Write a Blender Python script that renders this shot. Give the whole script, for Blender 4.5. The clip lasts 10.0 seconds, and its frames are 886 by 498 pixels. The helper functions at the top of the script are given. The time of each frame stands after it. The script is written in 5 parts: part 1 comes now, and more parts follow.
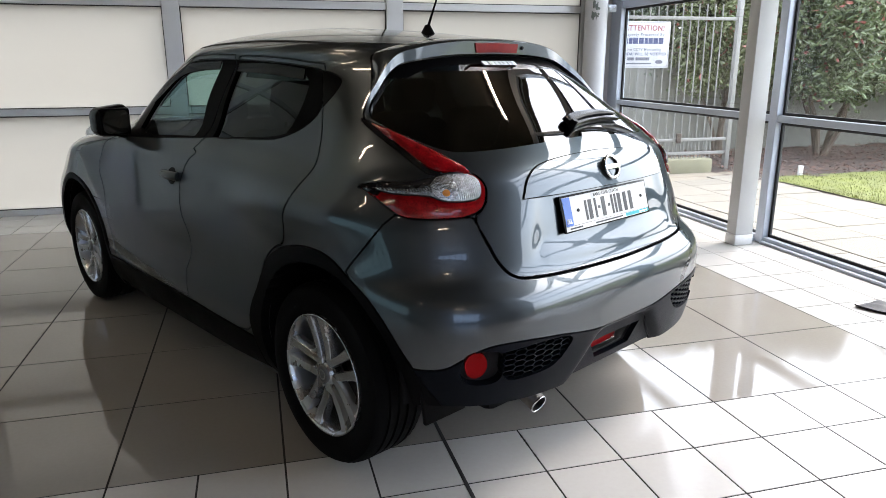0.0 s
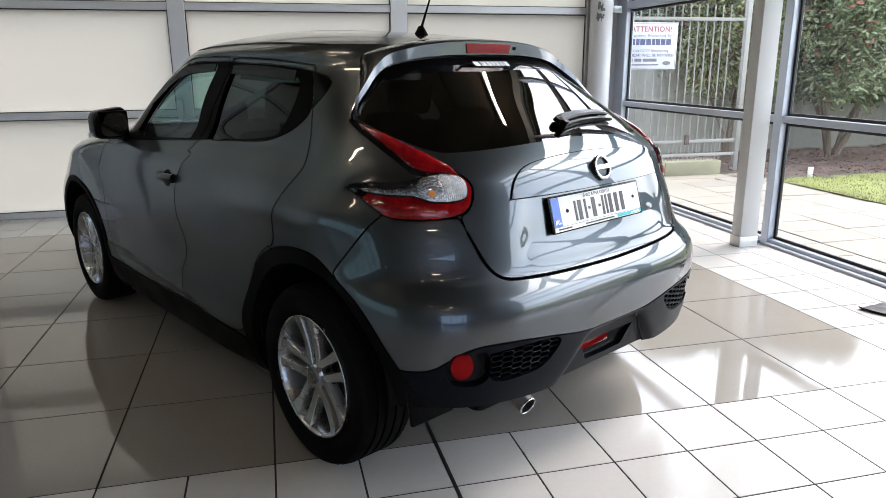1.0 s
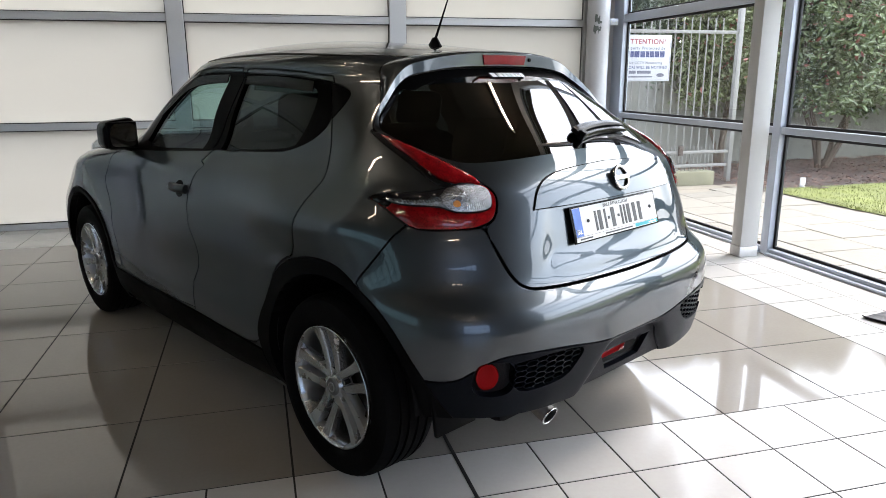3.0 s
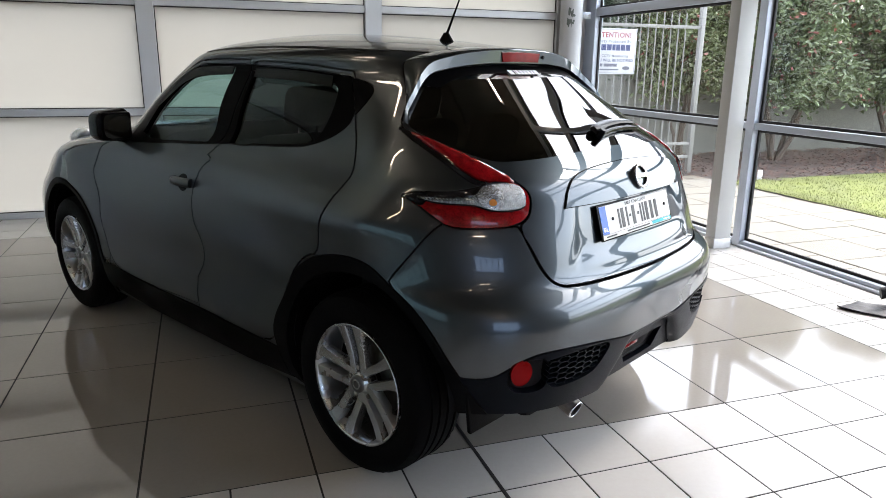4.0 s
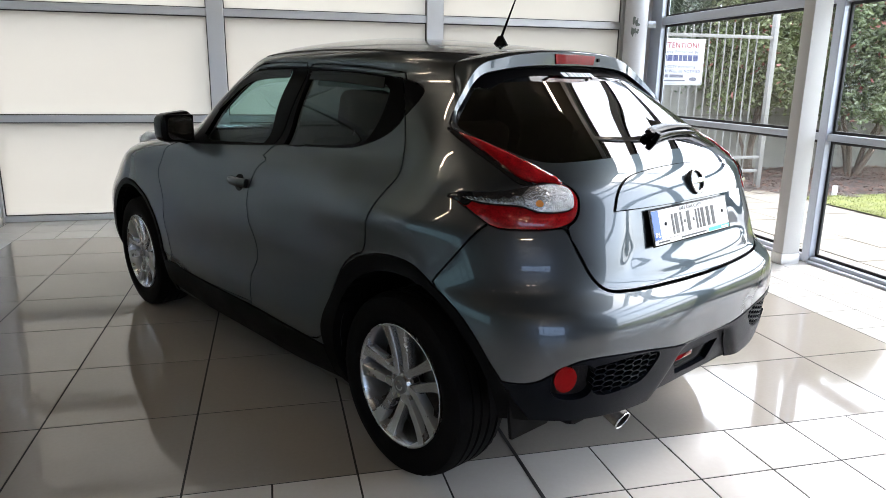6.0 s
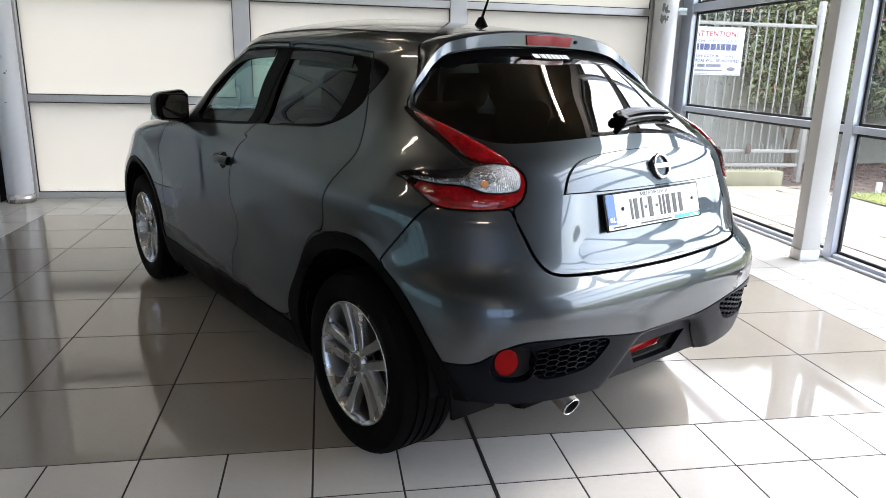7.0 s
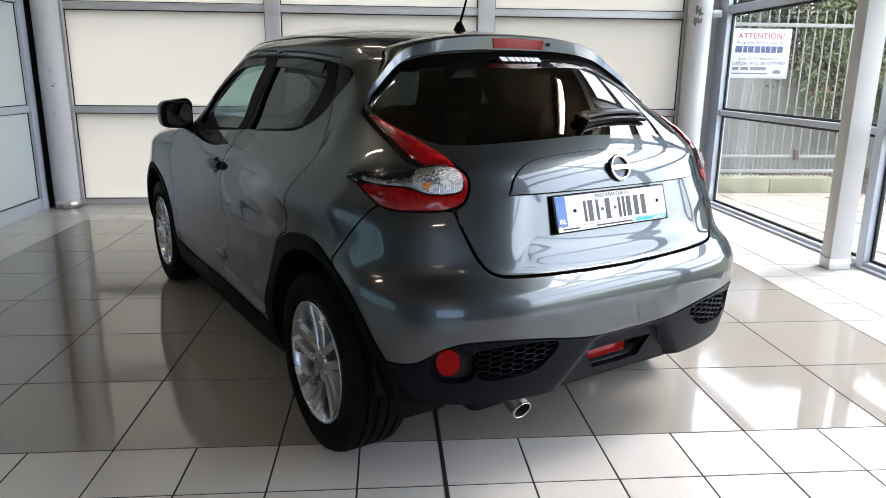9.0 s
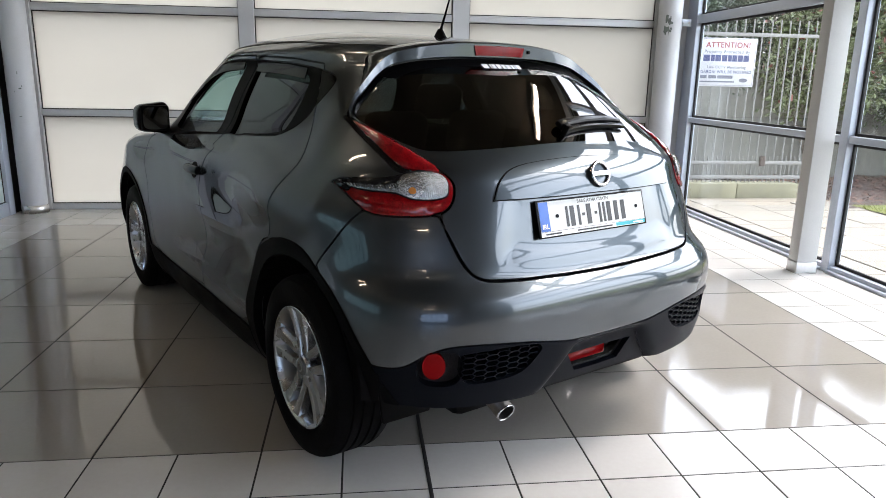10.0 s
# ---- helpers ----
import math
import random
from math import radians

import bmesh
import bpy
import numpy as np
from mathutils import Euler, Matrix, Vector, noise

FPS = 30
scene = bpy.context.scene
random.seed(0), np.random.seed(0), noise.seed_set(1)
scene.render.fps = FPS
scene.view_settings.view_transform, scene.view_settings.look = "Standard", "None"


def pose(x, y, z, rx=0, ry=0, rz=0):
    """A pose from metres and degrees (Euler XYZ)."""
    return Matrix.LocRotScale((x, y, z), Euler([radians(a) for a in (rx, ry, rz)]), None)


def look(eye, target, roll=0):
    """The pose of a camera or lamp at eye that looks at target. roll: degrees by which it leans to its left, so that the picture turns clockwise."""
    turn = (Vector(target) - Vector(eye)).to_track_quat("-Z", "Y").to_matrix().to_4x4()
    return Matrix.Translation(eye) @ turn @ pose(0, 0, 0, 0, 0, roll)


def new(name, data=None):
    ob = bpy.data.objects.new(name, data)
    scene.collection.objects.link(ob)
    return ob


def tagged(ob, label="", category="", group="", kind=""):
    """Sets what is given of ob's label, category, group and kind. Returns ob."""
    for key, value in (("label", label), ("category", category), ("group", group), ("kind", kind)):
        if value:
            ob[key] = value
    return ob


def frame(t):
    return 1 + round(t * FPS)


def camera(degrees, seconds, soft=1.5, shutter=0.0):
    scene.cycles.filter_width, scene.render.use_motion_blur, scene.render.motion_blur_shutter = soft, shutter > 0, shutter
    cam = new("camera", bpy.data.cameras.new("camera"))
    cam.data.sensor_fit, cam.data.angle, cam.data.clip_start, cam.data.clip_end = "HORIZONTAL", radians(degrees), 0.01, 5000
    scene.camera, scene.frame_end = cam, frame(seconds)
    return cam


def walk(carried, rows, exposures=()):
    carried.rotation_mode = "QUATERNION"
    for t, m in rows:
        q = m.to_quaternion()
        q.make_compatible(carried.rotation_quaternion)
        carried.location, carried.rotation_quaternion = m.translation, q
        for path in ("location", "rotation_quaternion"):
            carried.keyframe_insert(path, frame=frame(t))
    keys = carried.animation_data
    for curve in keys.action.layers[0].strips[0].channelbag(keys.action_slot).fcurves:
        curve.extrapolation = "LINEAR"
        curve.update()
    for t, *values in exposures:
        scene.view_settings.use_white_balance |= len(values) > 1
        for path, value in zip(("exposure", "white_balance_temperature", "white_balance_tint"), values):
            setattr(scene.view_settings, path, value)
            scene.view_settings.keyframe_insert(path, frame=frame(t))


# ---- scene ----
cam = camera(65.0, 10.0, soft=0.6)
PATH = [
    (0, (-0.623, -2.323, 1.408), (-0.124, -0.456, 0.891), -0.1),
    (0.5, (-0.606, -2.325, 1.406), (-0.108, -0.458, 0.888), -0.0),
    (1, (-0.543, -2.337, 1.4), (-0.078, -0.46, 0.891), -0.4),
    (1.5, (-0.55, -2.322, 1.403), (-0.096, -0.441, 0.898), -0.3),
    (2, (-0.568, -2.326, 1.402), (-0.115, -0.443, 0.903), -0.4),
    (2.5, (-0.619, -2.316, 1.402), (-0.151, -0.435, 0.911), 0.6),
    (2.7, (-0.622, -2.316, 1.398), (-0.144, -0.435, 0.916), 0.3),
    (3.8, (-0.855, -2.26, 1.404), (-0.265, -0.41, 0.926), -0.3),
    (4, (-0.906, -2.239, 1.432), (-0.272, -0.412, 0.92), 0.7),
    (4.5, (-0.949, -2.218, 1.407), (-0.279, -0.407, 0.885), 0.8),
    (5, (-0.976, -2.202, 1.403), (-0.341, -0.382, 0.866), 0.7),
    (5.5, (-0.962, -2.18, 1.378), (-0.373, -0.337, 0.872), 0.2),
    (5.7, (-0.928, -2.204, 1.39), (-0.387, -0.338, 0.914), 0.4),
    (6.8, (-0.607, -2.293, 1.37), (-0.261, -0.389, 0.867), 1.3),
    (7, (-0.542, -2.31, 1.362), (-0.21, -0.404, 0.853), 1.5),
    (7.5, (-0.355, -2.34, 1.355), (-0.129, -0.423, 0.832), 1.5),
    (8, (-0.227, -2.36, 1.336), (-0.143, -0.433, 0.809), 1.2),
    (8.5, (-0.184, -2.376, 1.345), (-0.073, -0.445, 0.837), 0.6),
    (9, (-0.188, -2.379, 1.35), (-0.031, -0.446, 0.862), 0.6),
    (9.5, (-0.215, -2.382, 1.354), (-0.021, -0.45, 0.875), 0.3),
    (10, (-0.235, -2.396, 1.354), (0.006, -0.468, 0.881), 1.1),
]
walk(cam, [(t, look(eye, target, roll)) for t, eye, target, roll in PATH], [(t, stops + 0.2, 6620, 15) for t, stops in ((0, 2.72), (2.7, 2.70), (4.5, 2.72), (5, 2.92), (5.7, 2.96), (7, 3.08), (7.5, 2.98), (8, 3.13), (9, 2.95), (9.5, 2.93), (10, 2.77))])

# ---- world, sun, exposure ----
world = bpy.data.worlds.new("sky")
scene.world = world
world.use_nodes = True
wn = world.node_tree.nodes
sky = wn.new("ShaderNodeTexSky")
sky.sky_type, sky.sun_disc = "NISHITA", False
sky.sun_elevation, sky.sun_rotation = radians(48), radians(75)
sky.air_density, sky.dust_density, sky.ozone_density = 1.0, 3.0, 1.0
haze = wn.new("ShaderNodeHueSaturation")
haze.inputs["Saturation"].default_value = 0.55
cloud = wn.new("ShaderNodeMixRGB")
cloud.inputs["Fac"].default_value, cloud.inputs["Color2"].default_value = 0.5, (6.9, 7.8, 9.1, 1)
world.node_tree.links.new(sky.outputs["Color"], haze.inputs["Color"])
world.node_tree.links.new(haze.outputs["Color"], cloud.inputs["Color1"])
world.node_tree.links.new(cloud.outputs["Color"], wn["Background"].inputs["Color"])
wn["Background"].inputs["Strength"].default_value = 0.15

sun = new("sun", bpy.data.lights.new("sun", "SUN"))
sun.data.energy, sun.data.angle, sun.data.color = 0.65, radians(18), (1.0, 0.97, 0.93)
sun.matrix_basis = look((30, 8, 41), (0, 0, 0))

# ---- materials ----
def surface(name, color, rough=0.5, metal=0.0, vary=0.08, grain=40.0, stain=2.5, bump=0.0, coat=0.0, coat_rough=0.03, trans=0.0, ior=1.45, each=0.0, spec=0.5, wear=0.06):
    """A material: base colour with fine grain and broad stains, uneven gloss and fine relief. each: how much single pieces differ."""
    m = bpy.data.materials.new(name)
    m.use_nodes = True
    t, b = m.node_tree, m.node_tree.nodes["Principled BSDF"]
    at = t.nodes.new("ShaderNodeTexCoord")
    fine, broad = t.nodes.new("ShaderNodeTexNoise"), t.nodes.new("ShaderNodeTexNoise")
    fine.inputs["Scale"].default_value, broad.inputs["Scale"].default_value = grain, stain
    fine.inputs["Detail"].default_value, broad.inputs["Detail"].default_value = 3, 5
    for n in (fine, broad):
        t.links.new(at.outputs["Object"], n.inputs["Vector"])
    both = t.nodes.new("ShaderNodeMath")
    both.operation = "ADD"
    t.links.new(fine.outputs["Fac"], both.inputs[0])
    t.links.new(broad.outputs["Fac"], both.inputs[1])
    total = both.outputs[0]
    if each:
        info, more = t.nodes.new("ShaderNodeObjectInfo"), t.nodes.new("ShaderNodeMath")
        more.operation, more.inputs[1].default_value = "MULTIPLY_ADD", each
        t.links.new(info.outputs["Random"], more.inputs[0])
        t.links.new(total, more.inputs[2])
        total = more.outputs[0]
    ramp = t.nodes.new("ShaderNodeMapRange")
    ramp.inputs["From Min"].default_value, ramp.inputs["From Max"].default_value = 0.6, 1.4 + each
    ramp.inputs["To Min"].default_value, ramp.inputs["To Max"].default_value = 1 - vary, 1 + vary
    t.links.new(total, ramp.inputs["Value"])
    tint = t.nodes.new("ShaderNodeVectorMath")
    tint.operation, tint.inputs[0].default_value = "SCALE", color[:3]
    t.links.new(ramp.outputs[0], tint.inputs["Scale"])
    t.links.new(tint.outputs[0], b.inputs["Base Color"])
    gloss = t.nodes.new("ShaderNodeMapRange")
    gloss.inputs["From Min"].default_value, gloss.inputs["From Max"].default_value = 0.35, 0.65
    gloss.inputs["To Min"].default_value, gloss.inputs["To Max"].default_value = max(rough - wear, 0.0), rough + wear
    t.links.new(broad.outputs["Fac"], gloss.inputs["Value"])
    t.links.new(gloss.outputs[0], b.inputs["Roughness"])
    b.inputs["Metallic"].default_value, b.inputs["Coat Weight"].default_value, b.inputs["Coat Roughness"].default_value = metal, coat, coat_rough
    b.inputs["Transmission Weight"].default_value, b.inputs["IOR"].default_value = trans, ior
    b.inputs["Specular IOR Level"].default_value = spec
    if bump:
        relief = t.nodes.new("ShaderNodeBump")
        relief.inputs["Strength"].default_value, relief.inputs["Distance"].default_value = bump, 0.004
        t.links.new(fine.outputs["Fac"], relief.inputs["Height"])
        t.links.new(relief.outputs[0], b.inputs["Normal"])
    return m


def pane(name, color, rough=0.0, least=0.045):
    """Thin sheet glass: light passes straight, tinted; a clear reflection by the angle."""
    m = bpy.data.materials.new(name)
    m.use_nodes = True
    t = m.node_tree
    t.nodes.remove(t.nodes["Principled BSDF"])
    clear, shine, mix, angle, power, ramp = (t.nodes.new(k) for k in ("ShaderNodeBsdfTransparent", "ShaderNodeBsdfGlossy", "ShaderNodeMixShader", "ShaderNodeLayerWeight", "ShaderNodeMath", "ShaderNodeMapRange"))
    clear.inputs["Color"].default_value = (*color, 1)
    shine.inputs["Roughness"].default_value = rough
    power.operation, power.inputs[1].default_value = "POWER", 5.0
    ramp.inputs["To Min"].default_value = least
    t.links.new(angle.outputs["Facing"], power.inputs[0])
    t.links.new(power.outputs[0], ramp.inputs["Value"])
    t.links.new(ramp.outputs[0], mix.inputs["Fac"])
    t.links.new(clear.outputs[0], mix.inputs[1])
    t.links.new(shine.outputs[0], mix.inputs[2])
    t.links.new(mix.outputs[0], t.nodes["Material Output"].inputs["Surface"])
    return m


def frosted(name, color, through_part=0.6):
    """Satin glass: lets daylight through, scattered, and reflects a little."""
    m = bpy.data.materials.new(name)
    m.use_nodes = True
    t, b = m.node_tree, m.node_tree.nodes["Principled BSDF"]
    noise_tex, spread = t.nodes.new("ShaderNodeTexNoise"), t.nodes.new("ShaderNodeMapRange")
    noise_tex.inputs["Scale"].default_value, noise_tex.inputs["Detail"].default_value = 1.3, 4
    spread.inputs["To Min"].default_value, spread.inputs["To Max"].default_value = 0.93, 1.05
    t.links.new(noise_tex.outputs["Fac"], spread.inputs["Value"])
    tint = t.nodes.new("ShaderNodeVectorMath")
    tint.operation, tint.inputs[0].default_value = "SCALE", color
    t.links.new(spread.outputs[0], tint.inputs["Scale"])
    b.inputs["Roughness"].default_value = 0.35
    glow, mix = t.nodes.new("ShaderNodeBsdfTranslucent"), t.nodes.new("ShaderNodeMixShader")
    t.links.new(tint.outputs[0], b.inputs["Base Color"])
    t.links.new(tint.outputs[0], glow.inputs["Color"])
    mix.inputs["Fac"].default_value = through_part
    t.links.new(b.outputs[0], mix.inputs[1])
    t.links.new(glow.outputs[0], mix.inputs[2])
    t.links.new(mix.outputs[0], t.nodes["Material Output"].inputs["Surface"])
    return m


def lamp_glow(name, color, strength):
    m = bpy.data.materials.new(name)
    m.use_nodes = True
    b = m.node_tree.nodes["Principled BSDF"]
    b.inputs["Base Color"].default_value = (*color, 1)
    b.inputs["Emission Color"].default_value, b.inputs["Emission Strength"].default_value = (*color, 1), strength
    return m


PAINT = surface("gunmetal_paint", (0.059, 0.069, 0.077), 0.34, 0.95, 0.06, 900, 3, 0.0, 1.0, 0.01, wear=0.02)
PAINT.node_tree.nodes["Principled BSDF"].inputs["Coat IOR"].default_value = 1.49
PAINT.node_tree.nodes["Principled BSDF"].inputs["Specular Tint"].default_value = (0.22, 0.25, 0.26, 1)
BLACK_PLASTIC = surface("black_plastic", (0.0024, 0.0024, 0.0027), 0.55, 0, 0.15, 300, 4, 0.15, spec=0.05)
GREY_PLASTIC = surface("grained_dark_plastic", (0.0022, 0.0033, 0.0058), 0.42, 0, 0.12, 350, 4, 0.12, spec=0.07)
SMOKE = surface("smoked_plastic", (0.004, 0.004, 0.005), 0.10, 0, 0.1, 60, 4, 0.0, spec=0.16)
GLOSS_BLACK = surface("gloss_black_trim", (0.004, 0.004, 0.0045), 0.2, 0, 0.1, 60, 4, 0.0, spec=0.1)
LAMP_BLACK = surface("smoked_lamp_shell", (0.010, 0.010, 0.011), 0.10, 0, 0.1, 60, 4, 0.0, 0.6, 0.03, spec=0.45)
FRAME_BLACK = surface("satin_black_frame", (0.0022, 0.0022, 0.0025), 0.35, 0, 0.1, 60, 4, 0.0, spec=0.02)
RUBBER = surface("tyre_rubber", (0.0024, 0.0024, 0.0026), 0.75, 0, 0.25, 90, 5, 0.25, spec=0.08)
ALLOY = surface("silver_alloy", (0.43, 0.43, 0.43), 0.26, 0.9, 0.06, 200, 6, 0.0, 0.4, 0.1)
CHROME = surface("chrome", (0.52, 0.53, 0.55), 0.1, 1.0, 0.03, 60, 4)
STEEL = surface("brushed_steel", (0.55, 0.54, 0.52), 0.28, 1.0, 0.08, 120, 8)
RED_LENS = surface("red_lens", (0.21, 0.003, 0.005), 0.16, 0, 0.6, 190, 40, 0.10, 0.8, 0.03, spec=0.35)
RED_PLAIN = surface("red_reflector", (0.22, 0.003, 0.004), 0.30, 0, 0.12, 260, 14, 0.04, 0.0, 0.10, spec=0.06)
BRAKE_RED = surface("red_brake_lens", (0.17, 0.002, 0.003), 0.2, 0, 0.25, 160, 26, 0.04, 0.3, 0.05, spec=0.15)
CLEAR_LENS = surface("clear_ribbed_lens", (0.20, 0.20, 0.20), 0.12, 0.75, 0.7, 75, 40, 0.0, 1.0)
# moulded ribs of the clear lens
ribs, knit, relief = (CLEAR_LENS.node_tree.nodes.new(k) for k in ("ShaderNodeTexWave", "ShaderNodeTexVoronoi", "ShaderNodeBump"))
ribs.bands_direction, ribs.inputs["Scale"].default_value, ribs.inputs["Distortion"].default_value = "Y", 58, 0.3
knit.inputs["Scale"].default_value = 130
both_in = CLEAR_LENS.node_tree.nodes.new("ShaderNodeMath")
both_in.operation = "MULTIPLY"
where_at = next(n for n in CLEAR_LENS.node_tree.nodes if n.type == "TEX_COORD")
for n, k in ((ribs, 0), (knit, 1)):
    CLEAR_LENS.node_tree.links.new(where_at.outputs["Object"], n.inputs["Vector"])
    CLEAR_LENS.node_tree.links.new(n.outputs["Fac" if k == 0 else "Distance"], both_in.inputs[k])
relief.inputs["Strength"].default_value, relief.inputs["Distance"].default_value = 0.8, 0.004
CLEAR_LENS.node_tree.links.new(both_in.outputs[0], relief.inputs["Height"])
CLEAR_LENS.node_tree.links.new(relief.outputs[0], CLEAR_LENS.node_tree.nodes["Principled BSDF"].inputs["Normal"])
LAMP_BOWL = surface("mirrored_lamp_bowl", (0.42, 0.41, 0.40), 0.14, 0.9, 0.8, 150, 60, 0.9, 1.0)
AMBER = surface("amber_bulb", (0.55, 0.2, 0.04), 0.2, 0, 0.1)
CABIN = surface("dark_cabin_fabric", (0.022, 0.022, 0.024), 0.85, 0, 0.2, 150, 5, 0.3)
SEAT_CLOTH = surface("charcoal_seat_cloth", (0.035, 0.035, 0.038), 0.9, 0, 0.25, 220, 6, 0.4)
CAR_GLASS = pane("green_tinted_glass", (0.52, 0.68, 0.66))
DARK_GLASS = pane("privacy_glass", (0.055, 0.065, 0.067), least=0.022)
REAR_PANE = pane("rear_privacy_glass", (0.035, 0.037, 0.038), least=0.10)
MIRROR = surface("mirror_glass", (0.42, 0.42, 0.42), 0.02, 1.0, 0.01)
WHITE_PLATE = surface("white_reflective_plate", (0.55, 0.55, 0.54), 0.35, 0, 0.03, 200)
BLUE = surface("blue_band", (0.02, 0.11, 0.45), 0.4)
TEAL = surface("teal_strip", (0.0, 0.33, 0.38), 0.4)
INK = surface("black_ink", (0.012, 0.012, 0.014), 0.45)
WHITE_INK = surface("white_ink", (0.8, 0.8, 0.8), 0.5)

TILE_GREY = surface("polished_grey_tile", (0.222, 0.207, 0.184), 0.07, 0, 0.06, 60, 3.0, 0.0, each=0.25, wear=0.025, spec=0.75)
TILE_WHITE = surface("glazed_white_tile", (0.42, 0.407, 0.386), 0.2, 0, 0.04, 50, 3.0, 0.0, each=0.25, wear=0.05, spec=0.35)
GROUT = surface("dark_grout", (0.009, 0.0085, 0.008), 0.9, 0, 0.2, 80)
JOINT = surface("black_joint_filler", (0.008, 0.008, 0.008), 0.6)
ALU = surface("painted_aluminium", (0.46, 0.47, 0.48), 0.38, 0.25, 0.05, 90, 3)
ALU_BLUE = surface("blue_grey_aluminium", (0.43, 0.47, 0.535), 0.35, 0.25, 0.05, 90, 3)
COLUMN = surface("grey_painted_column", (0.43, 0.44, 0.455), 0.45, 0, 0.04, 90, 3, 0.05)
POST = surface("beige_grey_post", (0.43, 0.43, 0.415), 0.42, 0, 0.04, 90, 3)
GASKET = surface("black_gasket", (0.012, 0.012, 0.013), 0.6)
FROST = frosted("satin_glass", (0.555, 0.538, 0.486), 0.74)
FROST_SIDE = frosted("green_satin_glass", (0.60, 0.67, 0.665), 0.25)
# same glass coloured darker, to dim what the car's flank reflects
FROST_DARKENED = frosted("darkened_green_satin_glass", (0.45, 0.53, 0.49), 0.12)
WINDOW = pane("clear_window_glass", (0.96, 0.98, 0.975))
# tints for unseen windows, put in to weaken their daylight and reflections
GREEN_DIMMING = pane("green_dimming_glass", (0.30, 0.37, 0.37))
BLUE_DIMMING = pane("blue_dimming_glass", (0.55, 0.62, 0.70))
PLASTER = surface("white_plaster", (0.72, 0.72, 0.70), 0.85, 0, 0.04, 60, 1.5, 0.1)
CEILING = surface("dark_ceiling_board", (0.055, 0.043, 0.031), 0.9, 0, 0.03, 60, 1.5, 0.1)
CHIPPED = surface("bare_chipped_metal", (0.12, 0.14, 0.13), 0.7, 0.2, 0.3, 60, 20, 0.3)

# ---- building tools ----
def ob_from(name, verts, faces, material, parent=None, smooth=False, label=""):
    me = bpy.data.meshes.new(name)
    me.from_pydata([tuple(v) for v in verts], [], [tuple(f) for f in faces])
    if smooth:
        me.shade_smooth()
    me.materials.append(material)
    ob = new(name, me)
    ob.parent = parent
    return tagged(ob, label)


def part(name, bm, material, parent=None, label="", smooth=False):
    """Links a bmesh as one mesh object under a thing or a part."""
    me = bpy.data.meshes.new(name)
    bm.normal_update()
    bm.to_mesh(me)
    bm.free()
    if smooth:
        me.shade_smooth()
        me.set_sharp_from_angle(angle=radians(40))
    me.materials.append(material)
    ob = new(name, me)
    ob.parent = parent
    return tagged(ob, label)


def thing(name, label, category, at=None, group="", kind=""):
    ob = tagged(new(name), label, category, group, kind)
    ob.matrix_basis = at or Matrix()
    return ob


def add_box(bm, lo, hi, bevel=0.0, m=None, segments=2):
    r = bmesh.ops.create_cube(bm, size=1)
    vs = r["verts"]
    for v in vs:
        v.co = Vector([lo[k] + (v.co[k] + 0.5) * (hi[k] - lo[k]) for k in range(3)])
    made = vs
    if bevel:
        edges = list({e for v in vs for e in v.link_edges})
        out = bmesh.ops.bevel(bm, geom=edges, offset=bevel, segments=segments, profile=0.5, affect="EDGES")
        made = list({v for f in out["faces"] for v in f.verts} | {v for v in vs if v.is_valid})
        made = list({v for v in made if v.is_valid})
    if m:
        bmesh.ops.transform(bm, matrix=m, verts=made)
    return made


def box(name, lo, hi, material, parent=None, bevel=0.0, label="", m=None, segments=2):
    bm = bmesh.new()
    add_box(bm, lo, hi, bevel, m, segments)
    return part(name, bm, material, parent, label, smooth=bevel > 0)


def add_rod(bm, a, b, r, r2=None, n=16, caps=True):
    a, b = Vector(a), Vector(b)
    m = Matrix.Translation((a + b) / 2) @ (b - a).to_track_quat("Z", "Y").to_matrix().to_4x4()
    return bmesh.ops.create_cone(bm, cap_ends=caps, segments=n, radius1=r, radius2=r if r2 is None else r2, depth=(b - a).length, matrix=m)["verts"]


def rod(name, a, b, r, material, parent=None, r2=None, n=16, label=""):
    bm = bmesh.new()
    add_rod(bm, a, b, r, r2, n)
    return part(name, bm, material, parent, label, smooth=True)


def lathe(profile, n, axis="y"):
    """Verts and faces of a profile of (radius, way along the axis), turned round."""
    verts, faces, k = [], [], len(profile)
    for i in range(n):
        a = 2 * math.pi * i / n
        for r, h in profile:
            verts.append((r * math.cos(a), h, r * math.sin(a)) if axis == "y" else (r * math.cos(a), r * math.sin(a), h))
    for i in range(n):
        j = (i + 1) % n
        for p in range(k - 1):
            q = (i * k + p, i * k + p + 1, j * k + p + 1, j * k + p)
            faces.append(q if axis == "y" else q[::-1])
    return verts, faces


def tube(name, points, radius, material, parent=None, n=8, label="", taper=1.0):
    """A round bar along points, its ends closed."""
    pts = [Vector(p) for p in points]
    bm = bmesh.new()
    rings = []
    side = None
    for i, p in enumerate(pts):
        way = (pts[min(i + 1, len(pts) - 1)] - pts[max(i - 1, 0)]).normalized()
        side = way.orthogonal().normalized() if side is None else (side - way * side.dot(way)).normalized()
        other = way.cross(side)
        r = radius * (1 + (taper - 1) * i / (len(pts) - 1))
        rings.append([bm.verts.new(p + r * (math.cos(2 * math.pi * k / n) * side + math.sin(2 * math.pi * k / n) * other)) for k in range(n)])
    for a, b in zip(rings, rings[1:]):
        for k in range(n):
            bm.faces.new((a[k], a[(k + 1) % n], b[(k + 1) % n], b[k]))
    bm.faces.new(rings[0][::-1])
    bm.faces.new(rings[-1])
    return part(name, bm, material, parent, label, smooth=True)


